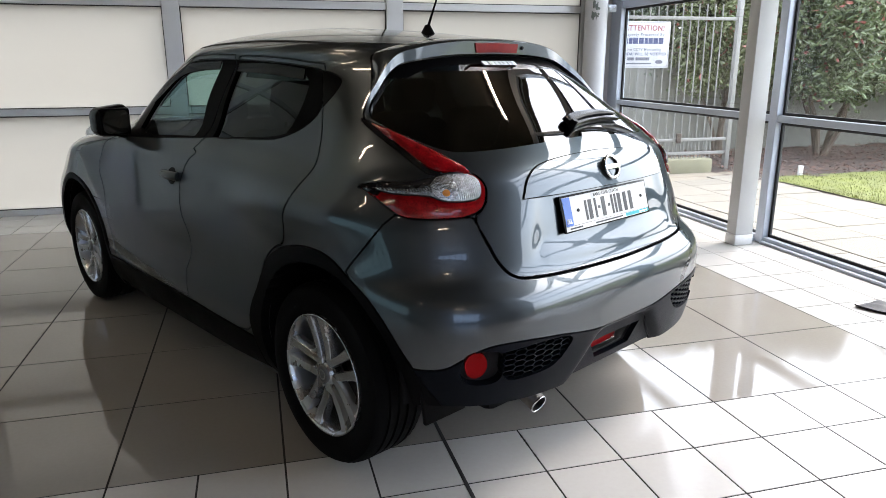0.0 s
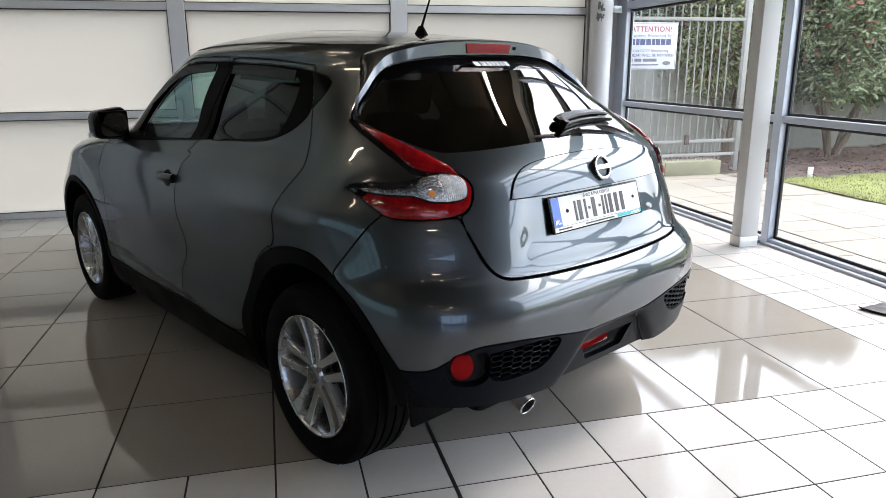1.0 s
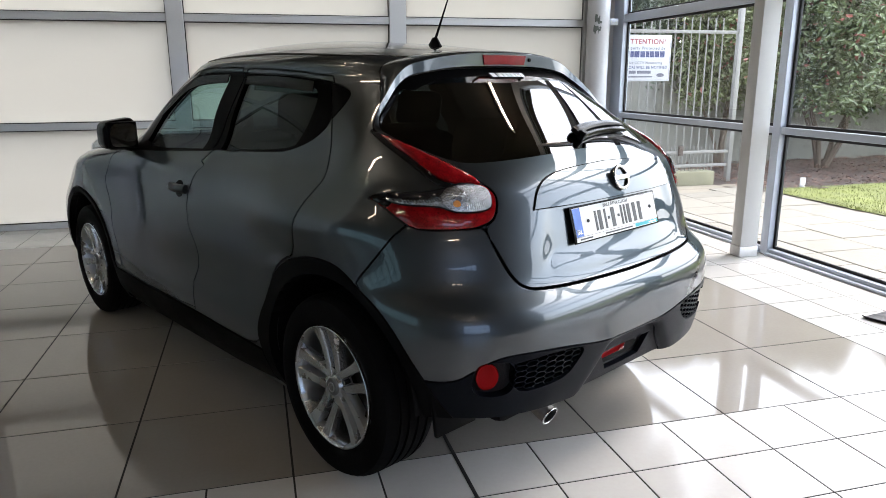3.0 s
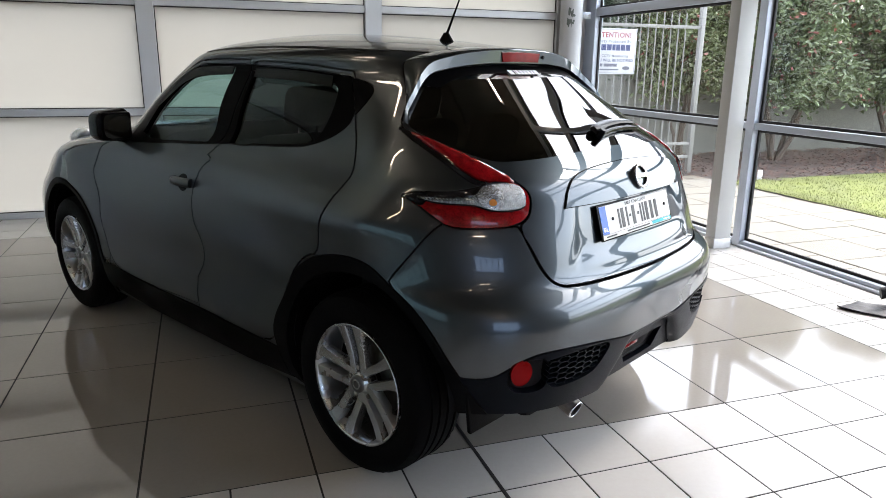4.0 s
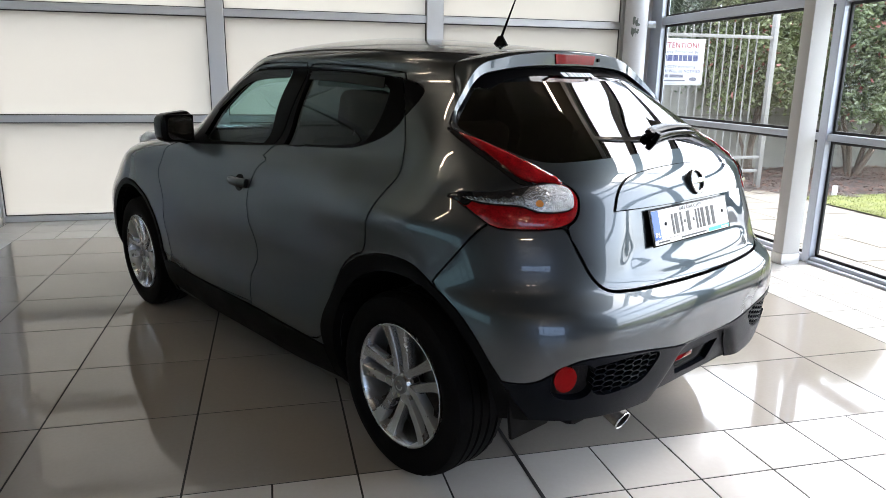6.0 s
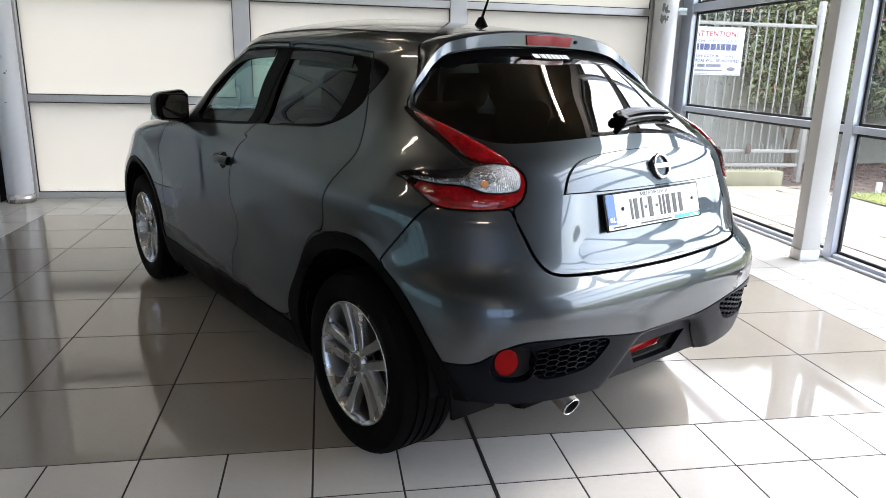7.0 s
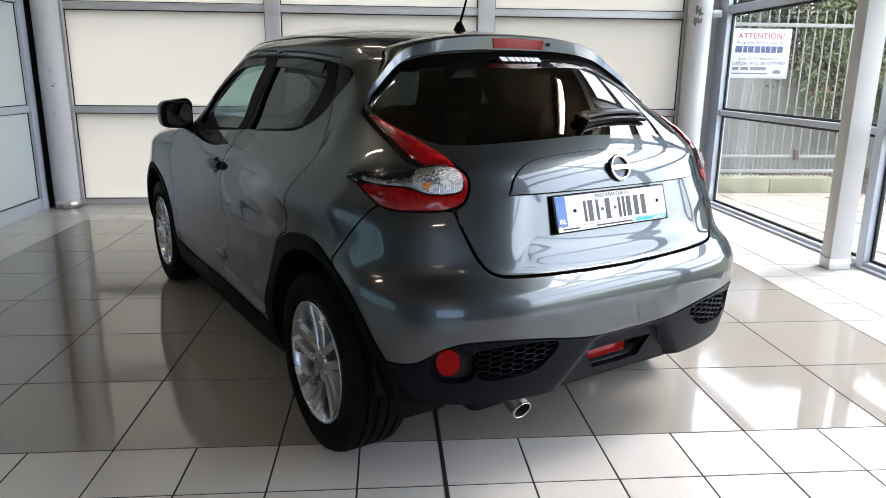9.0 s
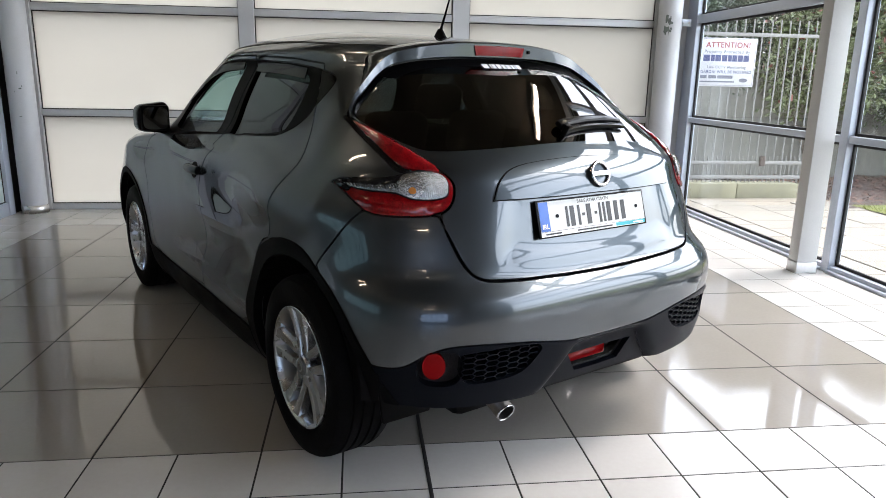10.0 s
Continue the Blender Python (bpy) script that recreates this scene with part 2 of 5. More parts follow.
def lettering(name, text, size, material, parent, m, align="CENTER", spread=1.0, bold=0.0):
    """Flat letters in the built-in font, as a mesh, 0.6 mm thick; m: pose of the text's middle line in the parent."""
    cu = bpy.data.curves.new(name, "FONT")
    cu.body, cu.size, cu.align_x, cu.align_y, cu.extrude = text, size, align, "CENTER", 0.0003
    cu.space_character, cu.offset = spread, bold
    tmp = new(name, cu)
    me = bpy.data.meshes.new_from_object(tmp.evaluated_get(bpy.context.evaluated_depsgraph_get()))
    bpy.data.objects.remove(tmp)
    bpy.data.curves.remove(cu)
    me.materials.clear()
    me.materials.append(material)
    ob = new(name, me)
    ob.parent, ob.matrix_basis = parent, m
    return ob


def chaikin(p, rounds=2):
    p = np.asarray(p, float)
    for _ in range(rounds):
        q = np.roll(p, -1, 0)
        p = np.stack([0.75 * p + 0.25 * q, 0.25 * p + 0.75 * q], 1).reshape(-1, 2)
    return p


def inside(px, py, poly):
    c = np.zeros(len(px), bool)
    x0, y0 = poly[-1]
    for x1, y1 in poly:
        hit = (y1 > py) != (y0 > py)
        if hit.any() and y1 != y0:
            c ^= hit & (px < (x0 - x1) * (py - y1) / (y0 - y1) + x1)
        x0, y0 = x1, y1
    return c

# ---- the showroom: structure ----
WALL_GREY = surface("pale_grey_plaster", (0.58, 0.575, 0.56), 0.85, 0, 0.05, 60, 1.5, 0.1)
BACK, RIGHT, LEFT_X, FRONT, TOP = 5.01, 3.32, -3.58, -9.0, 4.7
WEST = -10.0
floor = tagged(box("floor", (WEST, FRONT, -0.25), (RIGHT + 0.12, BACK + 0.1, -0.0018), GROUT), "tiled showroom floor with a dark polished field and pale tiles round it", "floor", kind="structure")
box("joint_strip", (-0.007, FRONT + 0.01, -0.0016), (0.007, BACK - 0.06, 0.0012), JOINT, floor, label="black expansion joint")
tagged(box("ceiling", (WEST - 0.2, FRONT - 0.2, TOP), (RIGHT + 0.3, BACK + 0.3, TOP + 0.2), CEILING), "dark brown boarded showroom ceiling", "ceiling", kind="structure")


def glazed_wall(name, label, along, plane, deep, wall_a, wall_b, a, b, sill, head, step, glass):
    """A plain wall with windows from a to b; deep: its thickness, outwards."""
    w = thing(name, label, "wall", kind="structure")
    d0, d1 = sorted((plane, plane + deep))

    def put(n, s0, s1, z0, z1, mat, e0=d0, e1=d1):
        box(n, (s0, e0, z0) if along == "x" else (e0, s0, z0), (s1, e1, z1) if along == "x" else (e1, s1, z1), mat, w)
    put("pier", wall_a, a, -0.25, TOP, WALL_GREY)
    put("pier", b, wall_b, -0.25, TOP, WALL_GREY)
    put("parapet", a, b, -0.25, sill, WALL_GREY)
    put("lintel", a, b, head, TOP, WALL_GREY)
    s = a
    while s < b - 0.3:
        put("mullion", s, s + 0.09, sill, head, ALU, (d0 + d1) / 2 - 0.04, (d0 + d1) / 2 + 0.04)
        s += step
    put("mullion", b - 0.09, b, sill, head, ALU, (d0 + d1) / 2 - 0.04, (d0 + d1) / 2 + 0.04)
    put("pane", a + 0.002, b - 0.002, sill + 0.002, head - 0.002, glass, (d0 + d1) / 2 - 0.003, (d0 + d1) / 2 + 0.003)
    put("rail", a + 0.1, b - 0.1, (sill + head) * 0.55, (sill + head) * 0.55 + 0.07, ALU, (d0 + d1) / 2 - 0.03, (d0 + d1) / 2 + 0.03)


glazed_wall("wall_south", "grey plastered wall with a band of framed windows", "x", FRONT, -0.2, WEST, RIGHT + 0.3, -3.0, 0.9, 0.3, 3.4, 0.78, BLUE_DIMMING)
glazed_wall("wall_west", "grey plastered wall with framed windows at the far side of the showroom", "y", WEST, -0.2, FRONT, 0.0, -7.0, -0.8, 0.6, 3.3, 1.03, GREEN_DIMMING)
# unseen walls, added to shut daylight out behind the left partition
tagged(box("wall_inner", (WEST, 0.0, -0.25), (LEFT_X - 0.09, 0.15, TOP), PLASTER), "unseen white wall added to keep daylight from behind the partition", "wall", kind="structure")
tagged(box("wall_north", (WEST, BACK + 0.02, -0.25), (LEFT_X - 0.1, BACK + 0.3, TOP), PLASTER), "unseen white end wall added to keep daylight from behind the partition", "wall", kind="structure")
tagged(box("wall_shield", (WEST - 0.2, 0.15, -0.25), (WEST, BACK + 0.3, TOP), PLASTER), "unseen white side wall added to keep daylight from behind the partition", "wall", kind="structure")


def bar(name, lo, hi, parent, material=ALU, bevel=0.004):
    return box(name, lo, hi, material, parent, bevel, segments=1)


def window_bay(parent, along, plane, a, b, z0, z1, glass, inward, trim=0.012, deep=0.03):
    """A pane between two uprights with a black gasket round it. along: the axis it runs on; inward: +1 or -1 towards the room."""
    def corners(s0, s1, t0, t1, d0, d1):
        d0, d1 = sorted((plane + inward * d0, plane + inward * d1))
        return ((s0, d0, t0), (s1, d1, t1)) if along == "x" else ((d0, s0, t0), (d1, s1, t1))
    for s0, s1, t0, t1 in ((a, b, z1 - trim, z1), (a, b, z0, z0 + trim), (a, a + trim, z0 + trim, z1 - trim), (b - trim, b, z0 + trim, z1 - trim)):
        box("gasket", *corners(s0, s1, t0, t1, -deep - 0.012, -deep + 0.006), GASKET, parent)
    p = box("pane", *corners(a + trim * 0.4, b - trim * 0.4, z0 + trim * 0.4, z1 - trim * 0.4, -deep - 0.006, -deep), glass, parent)
    return p


# back wall of satin glass
RAILS = ((0.0, 0.055), (0.935, 1.0), (1.93, 2.0), (2.93, 3.0), (3.9, 3.98), (4.55, TOP))
back_wall = thing("window_1", "wall of satin white glass panels in grey aluminium framing", "window", kind="structure")
UPRIGHTS = ((-3.47, -3.325), (-1.393, -1.238), (0.744, 0.918), (2.905, 3.06))
for x0, x1 in UPRIGHTS:
    bar("mullion", (x0, BACK - 0.012, 0), (x1, BACK + 0.12, TOP), back_wall)
for (p0, p1), (q0, q1) in zip(UPRIGHTS, UPRIGHTS[1:]):
    for r0, r1 in RAILS:
        bar("rail", (p1, BACK, r0), (q0, BACK + 0.11, r1), back_wall)
        if r0 < 2.5 and r0 > 0:
            box("rail_lip", (p1 + 0.002, BACK - 0.006, r1 - 0.012), (q0 - 0.002, BACK - 0.001, r1 - 0.002), ALU, back_wall)
    for (_, r0), (r1, _) in zip(RAILS, RAILS[1:]):
        window_bay(back_wall, "x", BACK, p1, q0, r0, r1, FROST, -1, 0.009)
tagged(box("corner_infill", (3.061, BACK, 0), (RIGHT + 0.1, BACK + 0.1, TOP), ALU), "grey aluminium corner cover", "trim", kind="structure")

tagged(box("corner_infill", (LEFT_X - 0.11, BACK - 0.005, 0), (-3.471, BACK + 0.12, TOP), GASKET), "black filler strip in the corner of the glazing", "trim", kind="structure")

# right wall of clear glass
right_wall = thing("window_2", "clear floor-to-ceiling glazing in blue-grey aluminium framing", "window", kind="structure")
SIDE_UPRIGHTS = ((4.78, 4.91), (2.26, 2.345), (-0.42, -0.29), (-3.30, -3.17))
SIDE_RAILS = ((0.0, 0.05), (0.962, 1.014), (1.97, 2.05), (2.9, 2.98), (3.62, 3.74), (4.55, TOP))
for y0, y1 in SIDE_UPRIGHTS:
    bar("mullion", (RIGHT - 0.06, y0, 0), (RIGHT + 0.035, y1, TOP), right_wall, ALU_BLUE)
for (lo0, lo1), (hi0, hi1) in zip(SIDE_UPRIGHTS[1:], SIDE_UPRIGHTS):
    rails = SIDE_RAILS if hi1 > -0.3 else SIDE_RAILS[:1] + SIDE_RAILS[3:4] + SIDE_RAILS[5:]
    for r0, r1 in rails:
        bar("rail", (RIGHT - 0.05, lo1, r0), (RIGHT + 0.06, hi0, r1), right_wall, ALU_BLUE)
        if r0 == 0:
            bar("sill_step", (RIGHT - 0.085, lo1, 0.0), (RIGHT - 0.051, hi0, 0.022), right_wall, ALU_BLUE)
    for (_, r0), (r1, _) in zip(rails, rails[1:]):
        window_bay(right_wall, "y", RIGHT, lo1, hi0, r0, r1, WINDOW, -1, 0.022, 0.0).visible_shadow = False
for y in (3.55, 0.95):
    bar("upper_mullion", (RIGHT - 0.05, y - 0.035, 2.981), (RIGHT + 0.05, y + 0.035, 3.619), right_wall, ALU_BLUE)
    bar("upper_mullion", (RIGHT - 0.05, y - 0.035, 3.741), (RIGHT + 0.05, y + 0.035, 4.549), right_wall, ALU_BLUE)
bar("corner_strip", (RIGHT - 0.05, 4.911, 0), (RIGHT + 0.05, BACK - 0.001, TOP), right_wall, ALU_BLUE)

tagged(box("wall_east", (RIGHT - 0.06, FRONT, -0.25), (RIGHT + 0.12, -3.301, TOP), WALL_GREY), "grey plastered wall beyond the glazing", "wall", kind="structure")

# left partition of green satin glass
left_wall = thing("window_3", "partition of greenish satin glass in blue-grey aluminium framing", "window", kind="structure")
LEFT_UPRIGHTS = ((4.67, 4.78), (3.42, 3.52), (2.20, 2.30), (1.10, 1.20), (0.01, 0.14))
LEFT_RAILS = ((0.0, 0.125), (0.955, 1.02), (1.95, 2.02), (2.95, 3.02), (4.55, TOP))
for y0, y1 in LEFT_UPRIGHTS:
    bar("mullion", (LEFT_X - 0.08, y0, 0), (LEFT_X + 0.01, y1, TOP), left_wall, ALU_BLUE)
for (lo0, lo1), (hi0, hi1) in zip(LEFT_UPRIGHTS[1:], LEFT_UPRIGHTS):
    for r0, r1 in LEFT_RAILS:
        bar("rail", (LEFT_X - 0.07, lo1, r0), (LEFT_X, hi0, r1), left_wall, ALU_BLUE)
    for (_, r0), (r1, _) in zip(LEFT_RAILS, LEFT_RAILS[1:]):
        # panes nearer than 2.25, out of view, take the darkened colour
        window_bay(left_wall, "y", LEFT_X, lo1, hi0, r0, r1, FROST_SIDE if lo1 > 2.25 else FROST_DARKENED, 1, 0.009 if lo1 > 2.25 else 0.022)
box("filler_strip", (LEFT_X - 0.08, 4.781, 0), (LEFT_X - 0.004, BACK - 0.006, TOP), GASKET, left_wall, label="black filler strip in the corner")


def column(x, y, r, label):
    col = thing("column", label, "column", pose(x, y, 0), group="columns")
    v, f = lathe([(r, 0.075), (r, TOP)], 48, "z")
    ob_from("shaft", v, f, COLUMN, col, True)
    v, f = lathe([(r - 0.01, 0.0), (r + 0.006, 0.001), (r + 0.006, 0.078), (r - 0.01, 0.08)], 48, "z")
    ob_from("collar", v, f, STEEL, col, True, "brushed steel collar")
    return col


left_col = column(-3.42, 4.85, 0.117, "round grey painted column with a steel collar and small scuffs")
right_col = column(3.0, 4.845, 0.120, "round grey painted column with paint chipped off near the top")
rng = random.Random(5)


def chips(parent, r, spots):
    """Small patches of lost paint on a column: turn in degrees, height, breadth."""
    for turn, z, w, h in spots:
        bm = bmesh.new()
        ring = []
        for k in range(9):
            a = 2 * math.pi * k / 9
            rr = 0.6 + 0.6 * rng.random()
            th = radians(turn) + w * rr * math.cos(a) / r
            ring.append(bm.verts.new(((r + 0.0012) * math.cos(th), (r + 0.0012) * math.sin(th), z + h * rr * math.sin(a))))
        bm.faces.new(ring)
        part("paint_chip", bm, CHIPPED, parent)


chips(right_col, 0.120, [(-128 + rng.uniform(-9, 26), 1.92 + rng.uniform(-0.06, 0.10), rng.uniform(0.006, 0.022), rng.uniform(0.01, 0.045)) for _ in range(12)])
chips(left_col, 0.117, [(-75, 1.34, 0.004, 0.016), (-70, 1.20, 0.012, 0.008), (-62, 1.22, 0.004, 0.008), (-80, 0.94, 0.016, 0.003), (-95, 1.17, 0.003, 0.01)])

# square post by the glazing
post = thing("square_post", "square beige-grey steel post with a plain metal shoe", "post", pose(3.082, 2.312, 0))
box("shaft", (-0.078, -0.057, 0.082), (0.078, 0.057, 2.93), POST, post, 0.004)
box("head_plate", (-0.10, -0.075, 2.931), (0.10, 0.075, 2.945), POST, post, 0.002)
box("shoe", (-0.082, -0.061, 0.0), (0.082, 0.061, 0.08), surface("satin_metal_shoe", (0.62, 0.62, 0.61), 0.35, 0.3), post, 0.003)
# bracket between the column and the corner of the glazing
bracket = thing("steel_bracket", "small grey steel bracket bolted between column and window frame", "bracket", pose(3.15, 4.82, 1.97))
box("plate", (-0.06, -0.045, -0.035), (0.05, -0.037, 0.035), ALU_BLUE, bracket, 0.003)
for dx in (-0.035, 0.025):
    rod("bolt", (dx, -0.045, 0.0), (dx, -0.054, 0.0), 0.008, STEEL, bracket, n=6)

# strip lights under the ceiling; the 0.3 m ones stand in for downlights
TUBE = lamp_glow("warm_white_strip", (1.0, 0.82, 0.60), 11.0)


def strip_light(x, y, length, turn):
    s = thing("strip_light", "white strip light under the ceiling, the short ones standing in for downlights", "ceiling light", pose(x, y, TOP, 0, 0, turn), group="strip lights")
    box("tray", (-length / 2, -0.05, -0.05), (length / 2, 0.05, -0.002), ALU, s, 0.004)
    rod("tube", (-length / 2 + 0.03, 0, -0.068), (length / 2 - 0.03, 0, -0.068), 0.017, TUBE, s, n=10)
    return s


for x, y, length, turn in ((2.74, 2.85, 1.15, 90), (-2.95, 0.65, 1.3, -18), (-1.4, 1.5, 1.2, 0), (-2.2, -4.6, 0.3, 0), (-0.6, -5.0, 0.3, 0), (0.9, -5.4, 0.3, 0), (-4.6, -4.6, 0.3, 0), (-5.2, -1.6, 1.2, 0), (-1.5, -7.4, 1.2, 0)):
    strip_light(x, y, length, turn)

# ---- the car's shell: level outlines, each a rounded oblong ----
# car space: x ahead from the rear axle, y to its near side, z up
# rows: height, rearmost x, foremost x, half width, power along x, power along y
LEVELS = [
    (0.17, -0.5, 3.15, 0.79, 9, 3.3),
    (0.3, -0.64, 3.3, 0.855, 10, 3.5),
    (0.45, -0.676, 3.37, 0.878, 10, 3.6),
    (0.56, -0.690, 3.38, 0.88, 10, 3.6),
    (0.65, -0.703, 3.37, 0.88, 9.4, 3.5),
    (0.71, -0.690, 3.34, 0.879, 8.6, 3.4),
    (0.755, -0.635, 3.3, 0.876, 8, 3.3),
    (0.88, -0.608, 3.18, 0.867, 7, 3.1),
    (1, -0.582, 2.85, 0.848, 6.3, 2.75),
    (1.0616, -0.555, 2.35, 0.825, 6, 2.75),
    (1.1232, -0.48, 2.16, 0.8, 5.6, 2.75),
    (1.2568, -0.275, 1.98, 0.735, 5.4, 2.75),
    (1.3903, -0.065, 1.80, 0.66, 5, 2.75),
    (1.4724, 0.07, 1.67, 0.600, 4.6, 2.65),
    (1.5238, 0.3, 1.49, 0.475, 3.6, 2.45),
    (1.5597, 0.7, 1.12, 0.25, 2.5, 2.15),
    (1.57, 0.9, 0.98, 0.03, 2, 2.15),
]
# swellings of the flanks: x, z, reach along x, reach along z, how far out
SWELLS = [
    (-0.05, 0.84, 0.42, 0.17, 0.022),
    (-0.32, 0.62, 0.22, 0.20, 0.012),
    (0.08, 0.935, 0.42, 0.080, 0.040),
    (2.50, 0.88, 0.42, 0.17, 0.026),
    (2.46, 0.955, 0.34, 0.075, 0.026),
    (1.22, 0.60, 0.66, 0.14, -0.014),
    (1.28, 0.45, 0.80, 0.055, 0.005),
]


HOLLOW = [0.017]  # depth of the hollow for the number plate


def pchip(xs, ys, x):
    h, d = np.diff(xs), np.diff(ys) / np.diff(xs)
    m = np.zeros(len(xs))
    both = d[:-1] * d[1:] > 0
    w1, w2 = 2 * h[1:] + h[:-1], h[1:] + 2 * h[:-1]
    m[1:-1][both] = ((w1 + w2)[both]) / (w1[both] / d[:-1][both] + w2[both] / d[1:][both])
    m[0], m[-1] = d[0], d[-1]
    k = np.clip(np.searchsorted(xs, x) - 1, 0, len(h) - 1)
    s = (x - xs[k]) / h[k]
    return ((1 + 2 * s) * (1 - s) ** 2 * ys[k] + s * (1 - s) ** 2 * h[k] * m[k]
            + s * s * (3 - 2 * s) * ys[k + 1] + s * s * (s - 1) * h[k] * m[k + 1])


LV = np.array(LEVELS)
LV_AT = np.concatenate([[0], np.cumsum(np.hypot(np.diff(LV[:, 0]), 0.6 * np.abs(np.diff(LV[:, 1])) + 0.25 * np.abs(np.diff(LV[:, 3]))))])
V_TOP = LV_AT[-1]
V_FINE = np.linspace(0, V_TOP, 900)
TABLE = np.array([pchip(LV_AT, LV[:, n], V_FINE) for n in range(6)])
KERN = np.exp(-0.5 * (np.arange(-30, 31) / 8.0) ** 2)
KERN /= KERN.sum()
for n in range(6):
    wide = np.concatenate([2 * TABLE[n, 0] - TABLE[n, 30:0:-1], TABLE[n], 2 * TABLE[n, -1] - TABLE[n, -2:-32:-1]])
    TABLE[n] = np.convolve(wide, KERN, "valid")
TABLE[0] = np.maximum.accumulate(TABLE[0] + np.arange(900) * 1e-9)

# the way round a level outline, from the rear's middle (0) to the nose, in even steps of length
TURNS = np.linspace(0, np.pi, 4001)
RX = 2.03 * np.sign(np.cos(TURNS)) * np.abs(np.cos(TURNS)) ** 0.24
RY = 0.87 * np.abs(np.sin(TURNS)) ** 0.66
ROUND = np.concatenate([[0], np.cumsum(np.hypot(np.diff(RX), np.diff(RY)))])
U_END = ROUND[-1]


def shell(u, v):
    """Points of the shell for arrays of u (way round, negative on the off side) and v (way up)."""
    u, v = np.asarray(u, float), np.asarray(v, float)
    z, rear, front, wide, pa, pb = (np.interp(v, V_FINE, TABLE[n]) for n in range(6))
    turn = np.interp(np.abs(u), ROUND, TURNS)
    c, s = np.cos(turn), np.abs(np.sin(turn))
    x = (rear + front) / 2 - (front - rear) / 2 * np.sign(c) * np.abs(c) ** (2 / pa)
    flank = s ** (2 / pb)
    y = wide * flank
    for sx, sz, lx, lz, out in SWELLS:
        y = y + out * flank ** 2 * np.exp(-((x - sx) / lx) ** 2 - ((z - sz) / lz) ** 2)
    # cabin sides set in above the shoulders
    y = y - flank ** 2 * 0.0125 * (1 + np.tanh((x - 0.05) / 0.10)) * (1 - np.tanh((x - 1.42) / 0.18)) * (0.5 + 0.5 * np.tanh((z - 1.06) / 0.055)) * (0.5 - 0.5 * np.tanh((z - 1.43) / 0.03))
    # hollow for the number plate: a rounded oblong in the rear face
    dy, dz = np.abs(y) - np.minimum(0.338 + 0.25 * np.maximum(0.985 - z, 0), 0.382), np.abs(z - 0.918) - 0.082
    far = np.hypot(np.maximum(dy, 0), np.maximum(dz, 0)) + np.minimum(np.maximum(dy, dz), 0) - 0.03
    x = x + np.where(c > 0, HOLLOW[0] * (0.5 - 0.5 * np.tanh(far / 0.034)), 0)
    # ledge under the number plate
    x = x - np.where(c > 0, 0.007 * np.exp(-(((z - 0.797 - 0.10 * y * y) / 0.032) ** 2)) * (0.5 - 0.5 * np.tanh((np.abs(y) - 0.40) / 0.05)), 0)
    # sunk middle of the lower bumper, wider towards the ground
    side_edge = np.abs(y) - (0.150 + 0.85 * (0.505 - z))
    x = x + np.where(c > 0, 0.030 * (0.5 - 0.5 * np.tanh(side_edge / 0.026)) * (0.5 - 0.5 * np.tanh((z - 0.508) / 0.010)), 0)
    return np.stack([x, np.sign(u) * y, z], -1)


def normals(u, v):
    e = 2e-3
    du = shell(u + e, v) - shell(u - e, v)
    dv = shell(u, np.minimum(v + e, V_TOP)) - shell(u, np.maximum(v - e, 0))
    # the outline runs from the rear round the near side, upwards is v
    n = np.cross(dv, du)
    n /= np.maximum(np.linalg.norm(n, axis=-1, keepdims=True), 1e-12)
    return n


def from_side(x, z):
    """(u, v) of the shell's near flank at x, z."""
    v = np.interp(z, TABLE[0], V_FINE)
    rear, front, pa = (np.interp(v, V_FINE, TABLE[n]) for n in (1, 2, 4))
    k = np.clip(((rear + front) / 2 - x) / ((front - rear) / 2), -1, 1)
    turn = np.arccos(np.clip(np.sign(k) * np.abs(k) ** (pa / 2), -1, 1))
    return np.interp(turn, TURNS, ROUND), v


def from_rear(y, z):
    """(u, v) of the shell's rear face at y, z."""
    v = np.interp(z, TABLE[0], V_FINE)
    wide, pb = (np.interp(v, V_FINE, TABLE[n]) for n in (3, 5))
    turn = np.arcsin(np.clip((np.abs(y) / wide), 0, 1) ** (pb / 2))
    return np.sign(y) * np.interp(turn, TURNS, ROUND), v

# ---- the car ----
car = thing("car", "dark grey metallic compact crossover car with black wheel-arch trim", "car", pose(0.301, 0.394, 0, 0, 0, 118.45))


def to_uv(points, mirrored=False):
    """Corner points of an outline: s, x, z on the flank; r, y, z on the rear; f, y, z on the nose."""
    out = []
    for kind, a, z in points:
        if kind == "s":
            u, v = from_side(a, z)
        elif kind == "r":
            u, v = from_rear(a, z)
        else:
            u, v = from_rear(a, z)
            v = float(np.interp(z, TABLE[0], V_FINE))
            wide, pb = np.interp(v, V_FINE, TABLE[3]), np.interp(v, V_FINE, TABLE[5])
            u = np.interp(np.pi - np.arcsin(min(abs(a) / wide, 1) ** (pb / 2)), TURNS, ROUND)
        out.append((-float(u) if mirrored else float(u), float(v)))
    return np.array(out)


def S(*p):
    return [("s", x, z) for x, z in p]


def R(*p):
    return [("r", y, z) for y, z in p]


def both_sides(half):
    """A closed outline across the rear's middle, from its near half given from the lower to the upper middle."""
    a = to_uv(half)
    return np.concatenate([a, [(-u, v) for u, v in a[::-1]]])


def circle(x, z, r, n=40):
    return S(*[(x + r * math.cos(2 * math.pi * k / n), z + r * math.sin(2 * math.pi * k / n)) for k in range(n)])


